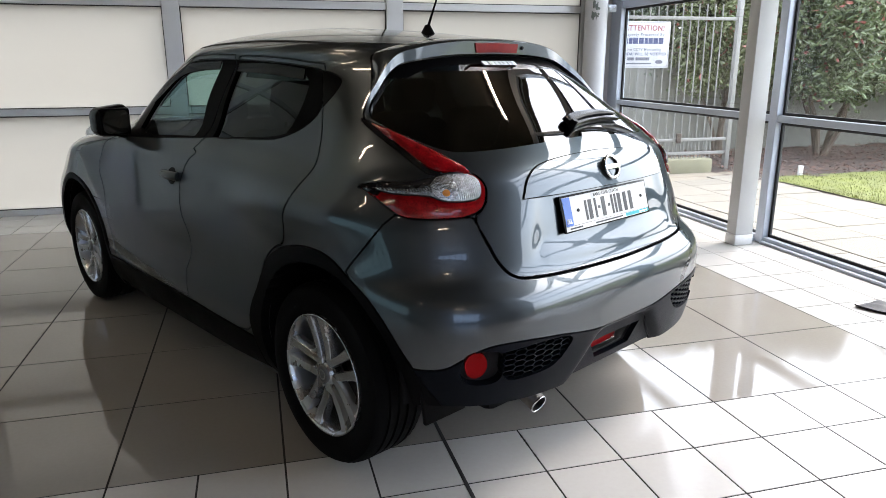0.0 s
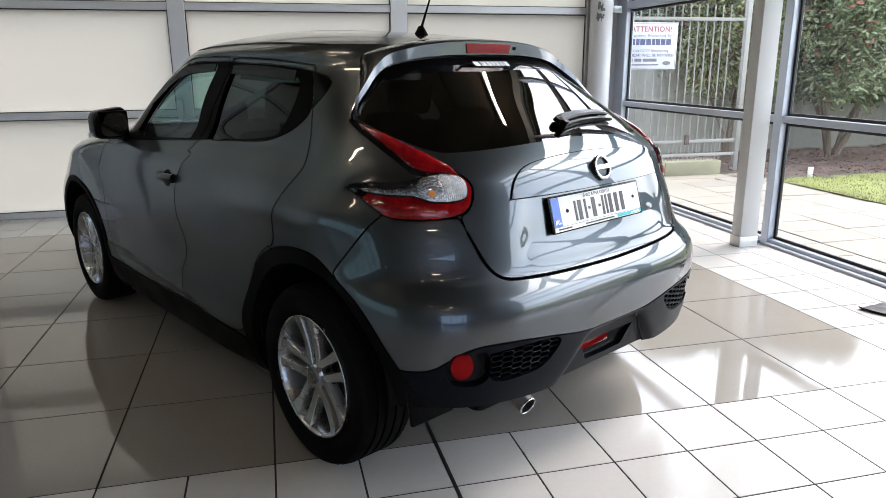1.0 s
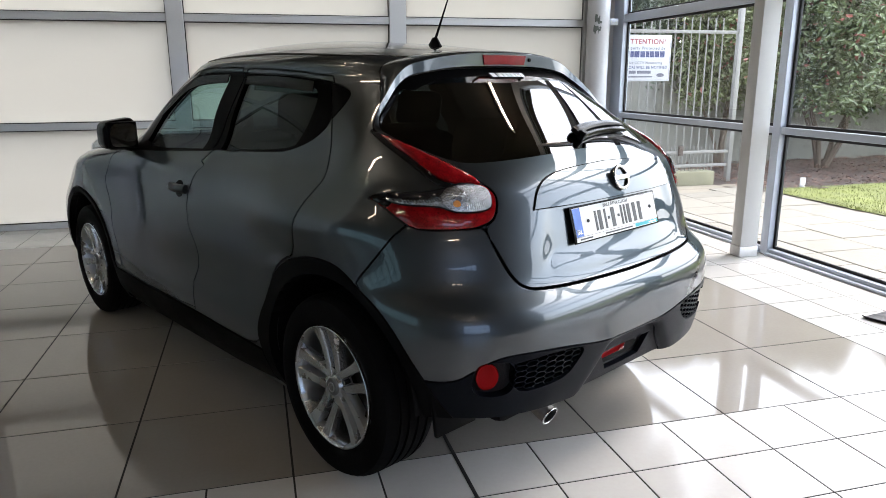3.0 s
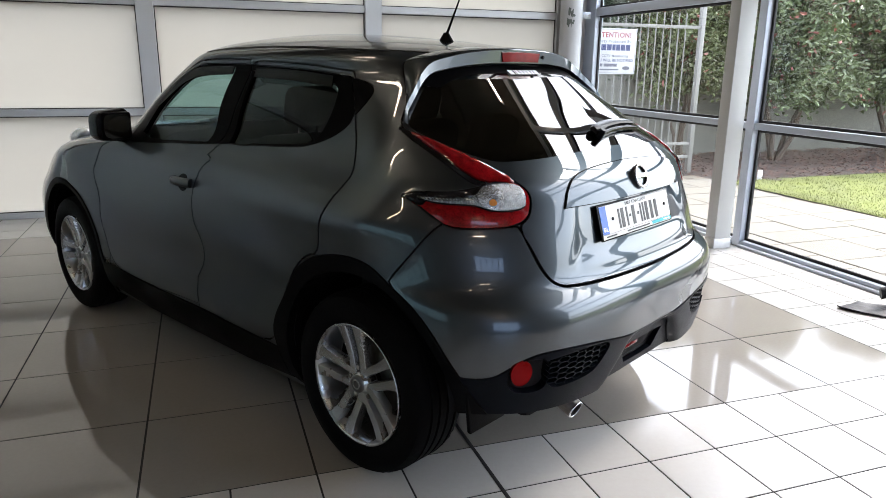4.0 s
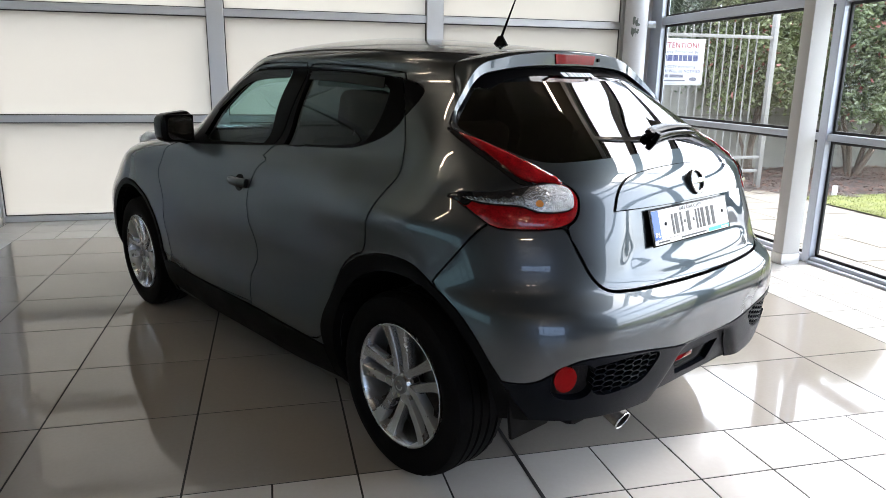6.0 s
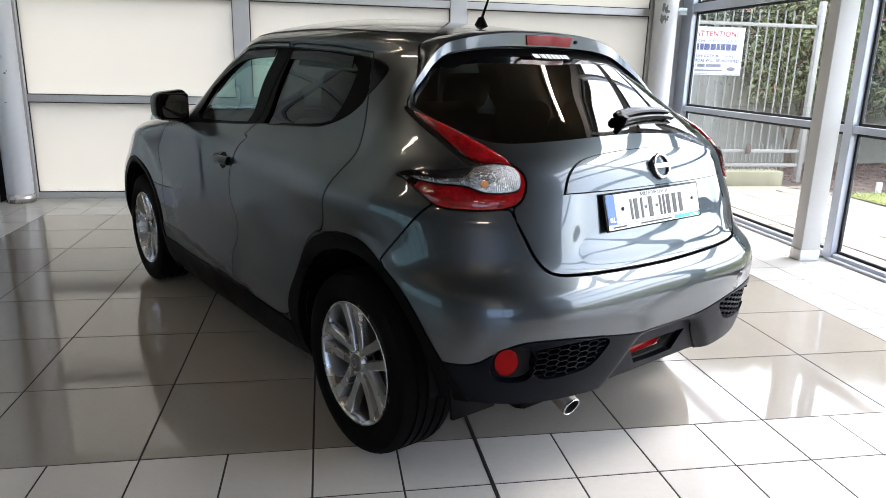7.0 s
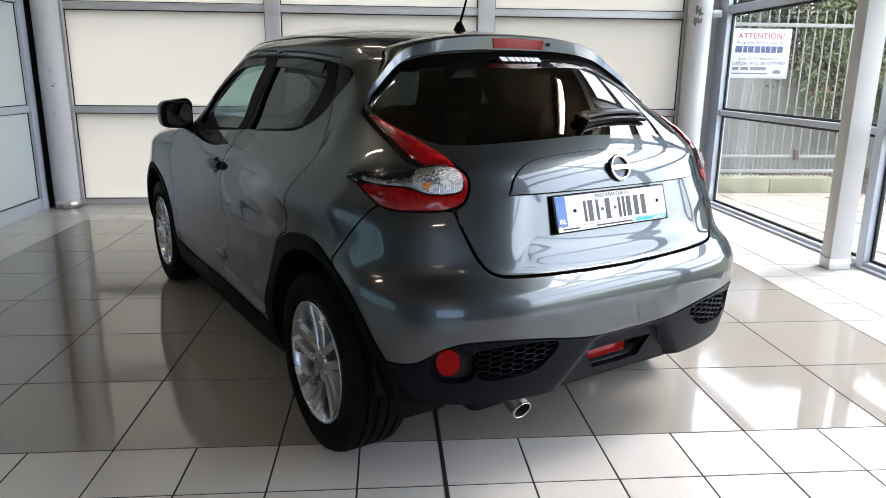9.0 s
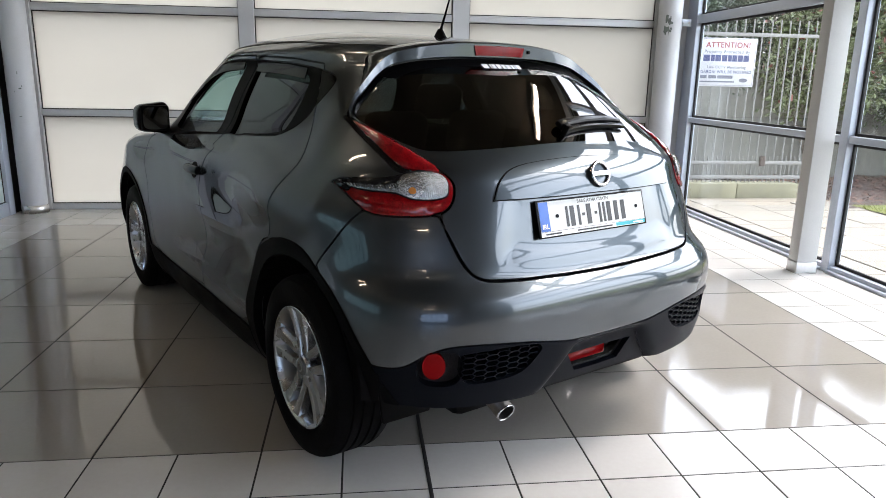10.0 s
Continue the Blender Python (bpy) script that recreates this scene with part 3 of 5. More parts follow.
def dense(p, step=0.022):
    out = []
    for a, b in zip(p, np.roll(p, -1, 0)):
        n = max(1, int(np.hypot(*(b - a)) / step))
        out += [a + (b - a) * k / n for k in range(n)]
    return np.array(out)


B_SEAM = [(1.069, 0.332), (1.044, 0.471), (1.050, 0.533), (1.044, 0.760), (1.025, 0.935), (1.003, 0.985), (0.988, 1.020), (0.977, 1.055), (0.974, 1.098), (0.996, 1.290), (0.934, 1.444)]
REAR_EDGE = [(0.294, 1.405), (0.198, 1.264), (0.095, 1.121), (0.075, 1.061), (0.086, 0.994), (0.118, 0.902), (0.157, 0.789)]
FRONT_DOOR = S((1.850, 1.049), (1.926, 1.038), (1.986, 0.959), (2.071, 0.860), (2.012, 0.750), (2.012, 0.570), (1.960, 0.430), (1.900, 0.370), *B_SEAM, *B_SEAM[-1:], (1.298, 1.449), (1.458, 1.418), (1.632, 1.288), (1.771, 1.142))
REAR_DOOR = S(*B_SEAM[::-1], *B_SEAM[:1], (0.472, 0.342), (0.453, 0.479), (0.374, 0.643), (0.219, 0.778), *REAR_EDGE[::-1], *REAR_EDGE[:1], (0.576, 1.435))
FRONT_GLASS = S((1.668, 1.072), (1.627, 1.151), (1.537, 1.285), (1.440, 1.380), (1.335, 1.405), (1.067, 1.410), (1.067, 1.410), (1.080, 1.269), (1.063, 1.100), (1.063, 1.100))
REAR_GLASS = S((0.898, 1.107), (0.898, 1.107), (0.911, 1.257), (0.924, 1.398), (0.924, 1.398), (0.646, 1.400), (0.348, 1.371), (0.316, 1.293), (0.324, 1.192), (0.372, 1.136))
FRAME_FRONT = S((1.851, 1.045), (1.716, 1.055), (0.975, 1.098), (0.975, 1.098), (0.936, 1.424), (0.936, 1.424), (1.298, 1.428), (1.452, 1.400), (1.614, 1.285), (1.748, 1.142))
FRAME_REAR = S((0.974, 1.098), (0.974, 1.098), (0.465, 1.121), (0.337, 1.147), (0.233, 1.190), (0.181, 1.254), (0.300, 1.385), (0.300, 1.385), (0.576, 1.414), (0.936, 1.424), (0.936, 1.424))
CORNER_TRIM = S((0.292, 1.383), (0.292, 1.383), (0.197, 1.364), (0.162, 1.345), (0.159, 1.310), (0.191, 1.256), (0.191, 1.256))
WINDSCREEN = [("f", 0.0, 1.505), ("f", 0.42, 1.49), ("f", 0.53, 1.44), ("f", 0.62, 1.30), ("f", 0.69, 1.13), ("f", 0.45, 1.10), ("f", 0.0, 1.09)]
REAR_ARCH = S((0.471, 0.178), (0.470, 0.358), (0.448, 0.502), (0.355, 0.655), (0.199, 0.774), (0.036, 0.814), (-0.112, 0.800), (-0.251, 0.711), (-0.379, 0.587), (-0.433, 0.500), (-0.465, 0.438), (-0.464, 0.192))
FRONT_ARCH = S(*[(2.517 + 0.455 * math.cos(radians(a)), 0.332 + 0.455 * math.sin(radians(a))) for a in range(-30, 211, 12)])
SILL = S((0.400, 0.190), (0.440, 0.348), (0.440, 0.348), (2.060, 0.375), (2.060, 0.375), (2.060, 0.190))
LAMP = S((-0.165, 1.027), (-0.213, 1.017), (-0.283, 0.974), (-0.336, 0.943)) + R((0.672, 0.941), (0.608, 0.946), (0.560, 0.964), (0.539, 1.004), (0.534, 1.046), (0.560, 1.080), (0.624, 1.077), (0.660, 1.063)) + S((-0.322, 1.051), (-0.260, 1.047), (-0.199, 1.041))
CLEAR = S((-0.215, 1.030), (-0.240, 1.021), (-0.302, 1.012)) + R((0.690, 1.012), (0.672, 1.009), (0.655, 0.998), (0.640, 0.993), (0.600, 0.992), (0.566, 0.999), (0.553, 1.012), (0.550, 1.050), (0.562, 1.068), (0.600, 1.072), (0.640, 1.067), (0.662, 1.052), (0.676, 1.037), (0.690, 1.032)) + S((-0.302, 1.028), (-0.260, 1.031))
LAMP_CAP = S((-0.200, 1.024), (-0.323, 1.020)) + R((0.662, 1.025), (0.624, 1.048), (0.590, 1.060), (0.575, 1.079), (0.624, 1.077), (0.660, 1.063)) + S((-0.322, 1.051), (-0.260, 1.047), (-0.199, 1.041))
LAMP_TIP = S((-0.158, 1.029), (-0.213, 1.044), (-0.253, 1.044), (-0.249, 1.010), (-0.228, 1.004), (-0.207, 1.018))
STRIP = R((0.556, 1.078), (0.570, 1.073), (0.604, 1.077), (0.641, 1.083), (0.653, 1.093), (0.661, 1.113), (0.667, 1.146), (0.674, 1.189), (0.678, 1.217), (0.665, 1.209), (0.653, 1.198), (0.631, 1.172), (0.592, 1.129))
STRIP_RIM = R((0.630, 1.070), (0.666, 1.074), (0.673, 1.098), (0.677, 1.117), (0.682, 1.145), (0.688, 1.184), (0.686, 1.234), (0.670, 1.220), (0.665, 1.199), (0.655, 1.146), (0.640, 1.095))
HATCH = R((0.000, 0.742), (0.148, 0.744), (0.456, 0.751), (0.513, 0.760), (0.547, 0.803), (0.568, 0.872), (0.588, 0.948), (0.555, 0.967), (0.534, 1.011), (0.534, 1.051), (0.571, 1.096), (0.601, 1.130), (0.650, 1.179), (0.679, 1.220)) + S((-0.036, 1.238), (-0.016, 1.276), (-0.006, 1.304), (0.040, 1.344), (0.103, 1.401), (0.139, 1.440)) + R((0.355, 1.475), (0.000, 1.492))
REAR_WINDOW = R((0.000, 1.152), (0.128, 1.150), (0.353, 1.140), (0.527, 1.133), (0.579, 1.140), (0.631, 1.180), (0.658, 1.215), (0.665, 1.233), (0.641, 1.272), (0.601, 1.305), (0.533, 1.364), (0.465, 1.404), (0.281, 1.432), (0.000, 1.438))
GARNISH = R((0.000, 0.992), (0.395, 0.991), (0.423, 0.989), (0.423, 0.989), (0.396, 1.047), (0.327, 1.084), (0.175, 1.098), (0.000, 1.102))
BUMPER = R((0.000, 0.204), (0.613, 0.191)) + S((-0.280, 0.182), (-0.203, 0.388), (-0.178, 0.760), (-0.178, 0.760), (-0.252, 0.857), (-0.316, 0.961), (-0.335, 0.949)) + R((0.672, 0.946), (0.600, 0.948), (0.584, 0.942), (0.572, 0.872), (0.551, 0.803), (0.516, 0.757), (0.456, 0.747), (0.148, 0.740), (0.000, 0.738))
VALANCE = R((0.000, 0.287), (0.523, 0.300)) + S((-0.337, 0.269), (-0.423, 0.494), (-0.423, 0.494), (-0.454, 0.487)) + R((0.748, 0.494), (0.713, 0.527), (0.679, 0.555), (0.625, 0.573), (0.506, 0.569), (0.371, 0.554), (0.302, 0.541), (0.179, 0.521), (0.000, 0.518))
GRILLE = R((0.600, 0.438), (0.601, 0.543), (0.601, 0.543), (0.475, 0.553), (0.335, 0.545), (0.314, 0.526), (0.332, 0.501), (0.383, 0.451), (0.464, 0.439))
FOG_BAY = R((0.717, 0.499), (0.709, 0.537), (0.679, 0.555), (0.625, 0.555), (0.604, 0.543), (0.593, 0.493), (0.603, 0.443), (0.664, 0.436), (0.708, 0.453))
CUT_LOW = R((0.000, 0.100), (0.660, 0.100)) + S((-0.220, 0.100), (-0.202, 0.338), (-0.413, 0.360)) + R((0.760, 0.368), (0.644, 0.359), (0.524, 0.354), (0.319, 0.348), (0.199, 0.349), (0.142, 0.349), (0.000, 0.350))
DIFFUSER = R((0.000, 0.287), (0.263, 0.294), (0.267, 0.352), (0.222, 0.397), (0.183, 0.448), (0.168, 0.481), (0.138, 0.504), (0.000, 0.505))
SLOT = R((0.000, 0.376), (0.109, 0.379), (0.109, 0.379), (0.159, 0.454), (0.159, 0.454), (0.000, 0.456))
FENDER = S((1.910, 1.036), (1.976, 0.959), (2.063, 0.860), (2.004, 0.750), (2.004, 0.570), (1.930, 0.380), (2.330, 0.270), (3.100, 0.300), (3.113, 0.735), (2.907, 0.951), (2.243, 1.029))

OUTLINES = []  # what the shell is cut into, the first that holds a spot takes it


def outline(name, side, uv, rounds=2):
    OUTLINES.append((name, side, dense(chaikin(uv, rounds))))


for side in (1, -1):
    m = side < 0
    outline("hole", 0, to_uv(circle(-0.02, 0.355, 0.402), m), 0)
    outline("hole", 0, to_uv(circle(2.50, 0.355, 0.400), m), 0)
    outline("front_glass", side, to_uv(FRONT_GLASS, m))
    outline("rear_glass", side, to_uv(REAR_GLASS, m))
    outline("windscreen", 0, to_uv(WINDSCREEN, m), 1)
    outline("clear_lens", side, to_uv(CLEAR, m))
    outline("strip_lens", side, to_uv(STRIP, m))
    outline("lamp_tip", side, to_uv(LAMP_TIP, m), 1)
    outline("lamp_cap", side, to_uv(LAMP_CAP, m))
    outline("red_lens", side, to_uv(LAMP, m))
    outline("strip_rim", side, to_uv(STRIP_RIM, m))
    outline("grille", side, to_uv(GRILLE, m))
    outline("fog_bay", side, to_uv(FOG_BAY, m))
outline("hole", 0, both_sides(CUT_LOW), 1)
outline("rear_window", 0, both_sides(REAR_WINDOW))
outline("slot", 0, both_sides(SLOT), 1)
outline("diffuser", 0, both_sides(DIFFUSER), 1)
for side in (1, -1):
    m = side < 0
    outline("rear_arch", side, to_uv(REAR_ARCH, m))
    outline("front_arch", side, to_uv(FRONT_ARCH, m))
outline("valance", 0, both_sides(VALANCE))
for side in (1, -1):
    m = side < 0
    outline("sill", side, to_uv(SILL, m), 1)
    outline("front_frame", side, to_uv(FRAME_FRONT, m))
    outline("rear_frame", side, to_uv(FRAME_REAR, m))
    outline("corner_trim", side, to_uv(CORNER_TRIM, m))
    outline("front_door", side, to_uv(FRONT_DOOR, m))
    outline("rear_door", side, to_uv(REAR_DOOR, m))
    outline("fender", side, to_uv(FENDER, m))
outline("hatch", 0, both_sides(HATCH))
outline("bumper", 0, both_sides(BUMPER))


def triangulate(loops, spots):
    """Triangles of a plane with the loops' edges kept."""
    from mathutils.geometry import delaunay_2d_cdt
    pts, edges = [Vector(p) for p in spots], []
    for loop in loops:
        b, n = len(pts), len(loop)
        pts += [Vector((float(x), float(y))) for x, y in loop]
        edges += [(b + k, b + (k + 1) % n) for k in range(n)]
    v, _, f, *_ = delaunay_2d_cdt(pts, edges, [], 0, 1e-5)
    return np.array([(p.x, p.y) for p in v]), np.array([t for t in f if len(t) == 3])


gu, gv = np.linspace(-U_END, U_END, 330), np.linspace(0, V_TOP, 72)
lattice = [(float(a), float(b)) for a in gu for b in gv]
hv = np.interp([0.76, 1.06], TABLE[0], V_FINE)
lattice += [(float(a), float(b)) for a in np.arange(-0.56, 0.56, 0.0093) for b in np.arange(hv[0], hv[1], 0.0093)]
bv = np.interp([0.34, 0.56], TABLE[0], V_FINE)
lattice += [(float(a), float(b)) for a in np.arange(-0.50, 0.50, 0.0105) for b in np.arange(bv[0], bv[1], 0.0105)]
spots = np.array(lattice)
clear_of = np.ones(len(spots), bool)
for _, _, loop in OUTLINES:
    lo, hi = loop.min(0) - 0.006, loop.max(0) + 0.006
    near = np.where(((spots > lo) & (spots < hi)).all(1))[0]
    if len(near):
        a, way = loop, np.roll(loop, -1, 0) - loop
        for chunk in np.array_split(near, len(near) // 2000 + 1):
            d = spots[chunk][:, None] - a
            k = np.clip((d * way).sum(-1) / np.maximum((way * way).sum(-1), 1e-12), 0, 1)
            clear_of[chunk] &= (((d - k[..., None] * way) ** 2).sum(-1) > 0.0055 ** 2).all(1)
lattice = [(float(a), float(b)) for a, b in spots[clear_of]]
UV, TRIS = triangulate([np.clip(o[2], [-U_END, 0], [U_END, V_TOP]) for o in OUTLINES], lattice)
MID = UV[TRIS].mean(1)
OWNER = np.full(len(TRIS), -1)
for k, (_, _, loop) in reversed(list(enumerate(OUTLINES))):
    OWNER[inside(MID[:, 0], MID[:, 1], loop)] = k
SPOT, UP = shell(UV[:, 0], UV[:, 1]), normals(UV[:, 0], UV[:, 1])


def panel_mesh(name, pos, up, tris, material, parent, label="", gap=0.0036, skirt=0.016, lift=0.0, puff=0.0):
    """A sheet of the shell: its edge set back by gap and turned inwards by skirt. puff: how far its middle swells."""
    used, back = np.unique(tris, return_inverse=True)
    tris = back.reshape(-1, 3)
    pos, up = pos[used].copy(), up[used].copy()
    # all triangles face outwards
    flat = np.cross(pos[tris[:, 1]] - pos[tris[:, 0]], pos[tris[:, 2]] - pos[tris[:, 0]])
    turned = (flat * up[tris[:, 0]]).sum(1) < 0
    tris[turned] = tris[turned][:, ::-1]
    e = np.concatenate([tris[:, [0, 1]], tris[:, [1, 2]], tris[:, [2, 0]]])
    opp = np.concatenate([tris[:, 2], tris[:, 0], tris[:, 1]])
    key = np.sort(e, 1)
    _, first, count = np.unique(key, axis=0, return_index=True, return_counts=True)
    rim, ropp = e[first[count == 1]], opp[first[count == 1]]
    if puff:
        edge_pts = pos[np.unique(rim)]
        d = np.array([np.sqrt(((edge_pts - p) ** 2).sum(1).min()) for p in pos])
        pos = pos + up * (puff * (1 - np.exp(-d / 0.015)))[:, None]
    pos = pos + up * lift
    push = np.zeros_like(pos)
    along = pos[rim[:, 1]] - pos[rim[:, 0]]
    along /= np.maximum(np.linalg.norm(along, axis=1, keepdims=True), 1e-9)
    inw = pos[ropp] - pos[rim[:, 0]]
    inw -= along * (inw * along).sum(1, keepdims=True)
    inw /= np.maximum(np.linalg.norm(inw, axis=1, keepdims=True), 1e-9)
    for k in (0, 1):
        np.add.at(push, rim[:, k], inw)
    size = np.linalg.norm(push, axis=1, keepdims=True)
    pos = pos + gap * np.where(size > 1e-6, push / np.maximum(size, 1e-6), 0)
    n = len(pos)
    low = pos - up * skirt
    edge_ids = np.unique(rim)
    where = -np.ones(n, int)
    where[edge_ids] = n + np.arange(len(edge_ids))
    verts = np.concatenate([pos, low[edge_ids]])
    quads = np.stack([rim[:, 1], rim[:, 0], where[rim[:, 0]], where[rim[:, 1]]], 1)
    me = bpy.data.meshes.new(name)
    me.from_pydata(verts.tolist(), [], tris.tolist() + quads.tolist())
    me.shade_smooth()
    if not puff:
        qn = -inw
        loops = np.concatenate([up[tris.reshape(-1)], np.repeat(qn, 4, 0)])
        me.normals_split_custom_set(loops.tolist())
    else:
        me.set_sharp_from_angle(angle=radians(50))
    me.materials.append(material)
    ob = new(name, me)
    ob.parent = parent
    return tagged(ob, label)


def cut(name, side, material, parent, label="", as_name="", **kw):
    ids = [k for k, o in enumerate(OUTLINES) if o[0] == name and o[1] == side]
    tris = TRIS[np.isin(OWNER, ids)]
    return panel_mesh(as_name or name, SPOT, UP, tris, material, parent, label, **kw)


def patch(name, points, material, parent, label="", mirrored=False, across=False, step=0.015, rounds=2, **kw):
    """A sheet of its own laid over the shell."""
    loop = dense(chaikin(both_sides(points) if across else to_uv(points, mirrored), rounds), step)
    lo, hi = loop.min(0), loop.max(0)
    gx, gy = np.meshgrid(np.arange(lo[0] + step / 2, hi[0], step), np.arange(lo[1] + step / 2, hi[1], step))
    gx, gy = gx.ravel(), gy.ravel()
    keep = inside(gx, gy, loop)
    uv, tris = triangulate([loop], list(zip(gx[keep].tolist(), gy[keep].tolist())))
    mid = uv[tris].mean(1)
    tris = tris[inside(mid[:, 0], mid[:, 1], loop)]
    return panel_mesh(name, shell(uv[:, 0], uv[:, 1]), normals(uv[:, 0], uv[:, 1]), tris, material, parent, label, **kw)


# painted body and what is let into it
body = panel_mesh("body_shell", SPOT, UP, TRIS[OWNER == -1], PAINT, car, "dark grey metallic painted body")
glasses = ("front_glass", "rear_glass", "rear_window", "windscreen", "hole", "slot")
clear_ids = [k for k, o in enumerate(OUTLINES) if o[0] in glasses]
lining_tris = TRIS[~np.isin(OWNER, clear_ids)]
panel_mesh("cabin_lining", SPOT, UP, lining_tris, CABIN, car, "black cabin lining", gap=0.0, skirt=0.002, lift=-0.03)
cut("windscreen", 0, CAR_GLASS, car, gap=0.0, skirt=0.003, lift=-0.004)
for side in (1, -1):
    m = side < 0
    cut("fender", side, PAINT, car, as_name="front_wing")
    door = cut("front_door", side, PAINT, car)
    cut("front_frame", side, FRAME_BLACK, door, "black window frame", "window_frame", skirt=0.02, lift=-0.001, gap=0.001)
    cut("front_glass", side, CAR_GLASS, door, "green-tinted side glass", "window_glass", gap=0.0, skirt=0.002, lift=-0.012)
    rdoor = cut("rear_door", side, PAINT, car)
    cut("rear_frame", side, FRAME_BLACK, rdoor, "black window frame", "window_frame", skirt=0.02, lift=-0.001, gap=0.001)
    cut("rear_glass", side, DARK_GLASS, rdoor, "dark-tinted side glass", "window_glass", gap=0.0, skirt=0.002, lift=-0.012)
    cut("corner_trim", side, GLOSS_BLACK, car, "black plastic pillar corner", "corner_trim", gap=0.001)
    cut("rear_arch", side, BLACK_PLASTIC, car, "black wheel-arch trim", "arch_trim", lift=0.006, gap=0.0, skirt=0.05)
    cut("front_arch", side, BLACK_PLASTIC, car, "black wheel-arch trim", "arch_trim", lift=0.006, gap=0.0, skirt=0.05)
    cut("sill", side, BLACK_PLASTIC, car, "black side sill", "side_sill", lift=0.008, gap=0.0, skirt=0.03)
    # smoked wind deflectors over the window tops
    patch("wind_deflector", S((1.585, 1.200), (1.535, 1.290), (1.432, 1.385), (1.330, 1.411), (1.062, 1.417), (1.062, 1.417), (1.068, 1.380), (1.068, 1.380), (1.300, 1.372), (1.420, 1.342), (1.505, 1.262)), SMOKE, door, "smoked wind deflector", m, lift=0.009, gap=0.0, skirt=0.006)
    patch("wind_deflector", S((0.885, 1.407), (0.885, 1.407), (0.620, 1.407), (0.375, 1.381), (0.375, 1.381), (0.355, 1.342), (0.355, 1.342), (0.620, 1.363), (0.885, 1.368), (0.885, 1.368)), SMOKE, rdoor, "smoked wind deflector", m, lift=0.014, gap=0.0, skirt=0.006)
    patch("roof_moulding", S((1.42, 1.482), (1.10, 1.500), (0.70, 1.503), (0.30, 1.484), (0.30, 1.479), (0.70, 1.496), (1.10, 1.493), (1.42, 1.475)), BLACK_PLASTIC, car, "black roof moulding", m, lift=0.001, gap=0.0, skirt=0.002)
    # handle over its cup, whose shade is a flat black patch
    cup = patch("handle_cup", S((1.188, 0.921), (1.166, 0.951), (1.132, 0.963), (1.102, 0.952), (1.090, 0.922), (1.105, 0.893), (1.137, 0.882), (1.170, 0.893)), BLACK_PLASTIC, door, "flat black patch painting the shaded hollow behind the handle", m, lift=0.0015, gap=0.0, skirt=0.003)
    pts = []
    for k in range(9):
        x = 1.199 - 0.145 * k / 8
        u, v = from_side(x, 0.926)
        bow = 0.008 + 0.016 * math.sin(math.pi * k / 8) ** 0.5
        pts.append(tuple((shell(u, v) + normals(u, v) * bow) * np.array([1, side, 1])))
    tube("door_handle", pts, 0.0205, PAINT, door, 10, "grey pull handle")

# tailgate
hatch = cut("hatch", 0, PAINT, car, as_name="tailgate")
cut("rear_window", 0, REAR_PANE, hatch, "dark-tinted rear window", "rear_window", gap=0.0, skirt=0.002, lift=-0.003)
# matte black band added over the glass top, to suppress its bright reflection
TOP_BAND = R((0.000, 1.409), (0.279, 1.404), (0.397, 1.384), (0.474, 1.357), (0.474, 1.357), (0.533, 1.361), (0.533, 1.361), (0.465, 1.401), (0.280, 1.430), (0.000, 1.436))
patch("window_border", TOP_BAND, FRAME_BLACK, hatch, "matte black band added along the rear window's top to hide reflections", across=True, lift=-0.0015, gap=0.0, skirt=0.001)
HOLLOW[0] = 0.0
# shaded gap round the strip, drawn as a slightly larger black sheet
GARNISH_SHADE = R((0.000, 0.990), (0.395, 0.989), (0.426, 0.986), (0.426, 0.986), (0.401, 1.049), (0.330, 1.088), (0.176, 1.103), (0.000, 1.107))
patch("garnish_gap", GARNISH_SHADE, BLACK_PLASTIC, hatch, "black sheet painting the shaded gap round the strip over the plate", across=True, lift=0.0012, gap=0.0, skirt=0.02)
patch("plate_garnish", GARNISH, PAINT, hatch, "body-coloured strip over the plate", across=True, lift=0.007, gap=0.0, skirt=0.03)
HOLLOW[0] = 0.017

# rear bumper
bumper = cut("bumper", 0, PAINT, car, as_name="rear_bumper")
valance = cut("valance", 0, GREY_PLASTIC, bumper, "grained dark plastic lower bumper", gap=0.001, lift=0.003, skirt=0.03)
cut("diffuser", 0, GREY_PLASTIC, bumper, "recessed middle panel of the lower bumper", "diffuser_panel", gap=0.0, lift=-0.002, skirt=0.02)
cut("slot", 0, BLACK_PLASTIC, bumper, "black slot", "light_slot", gap=0.0, skirt=0.002, lift=-0.062)


def on_rear(y, z, lift=0.0):
    u, v = from_rear(y, z)
    return shell(u, v) + normals(u, v) * lift


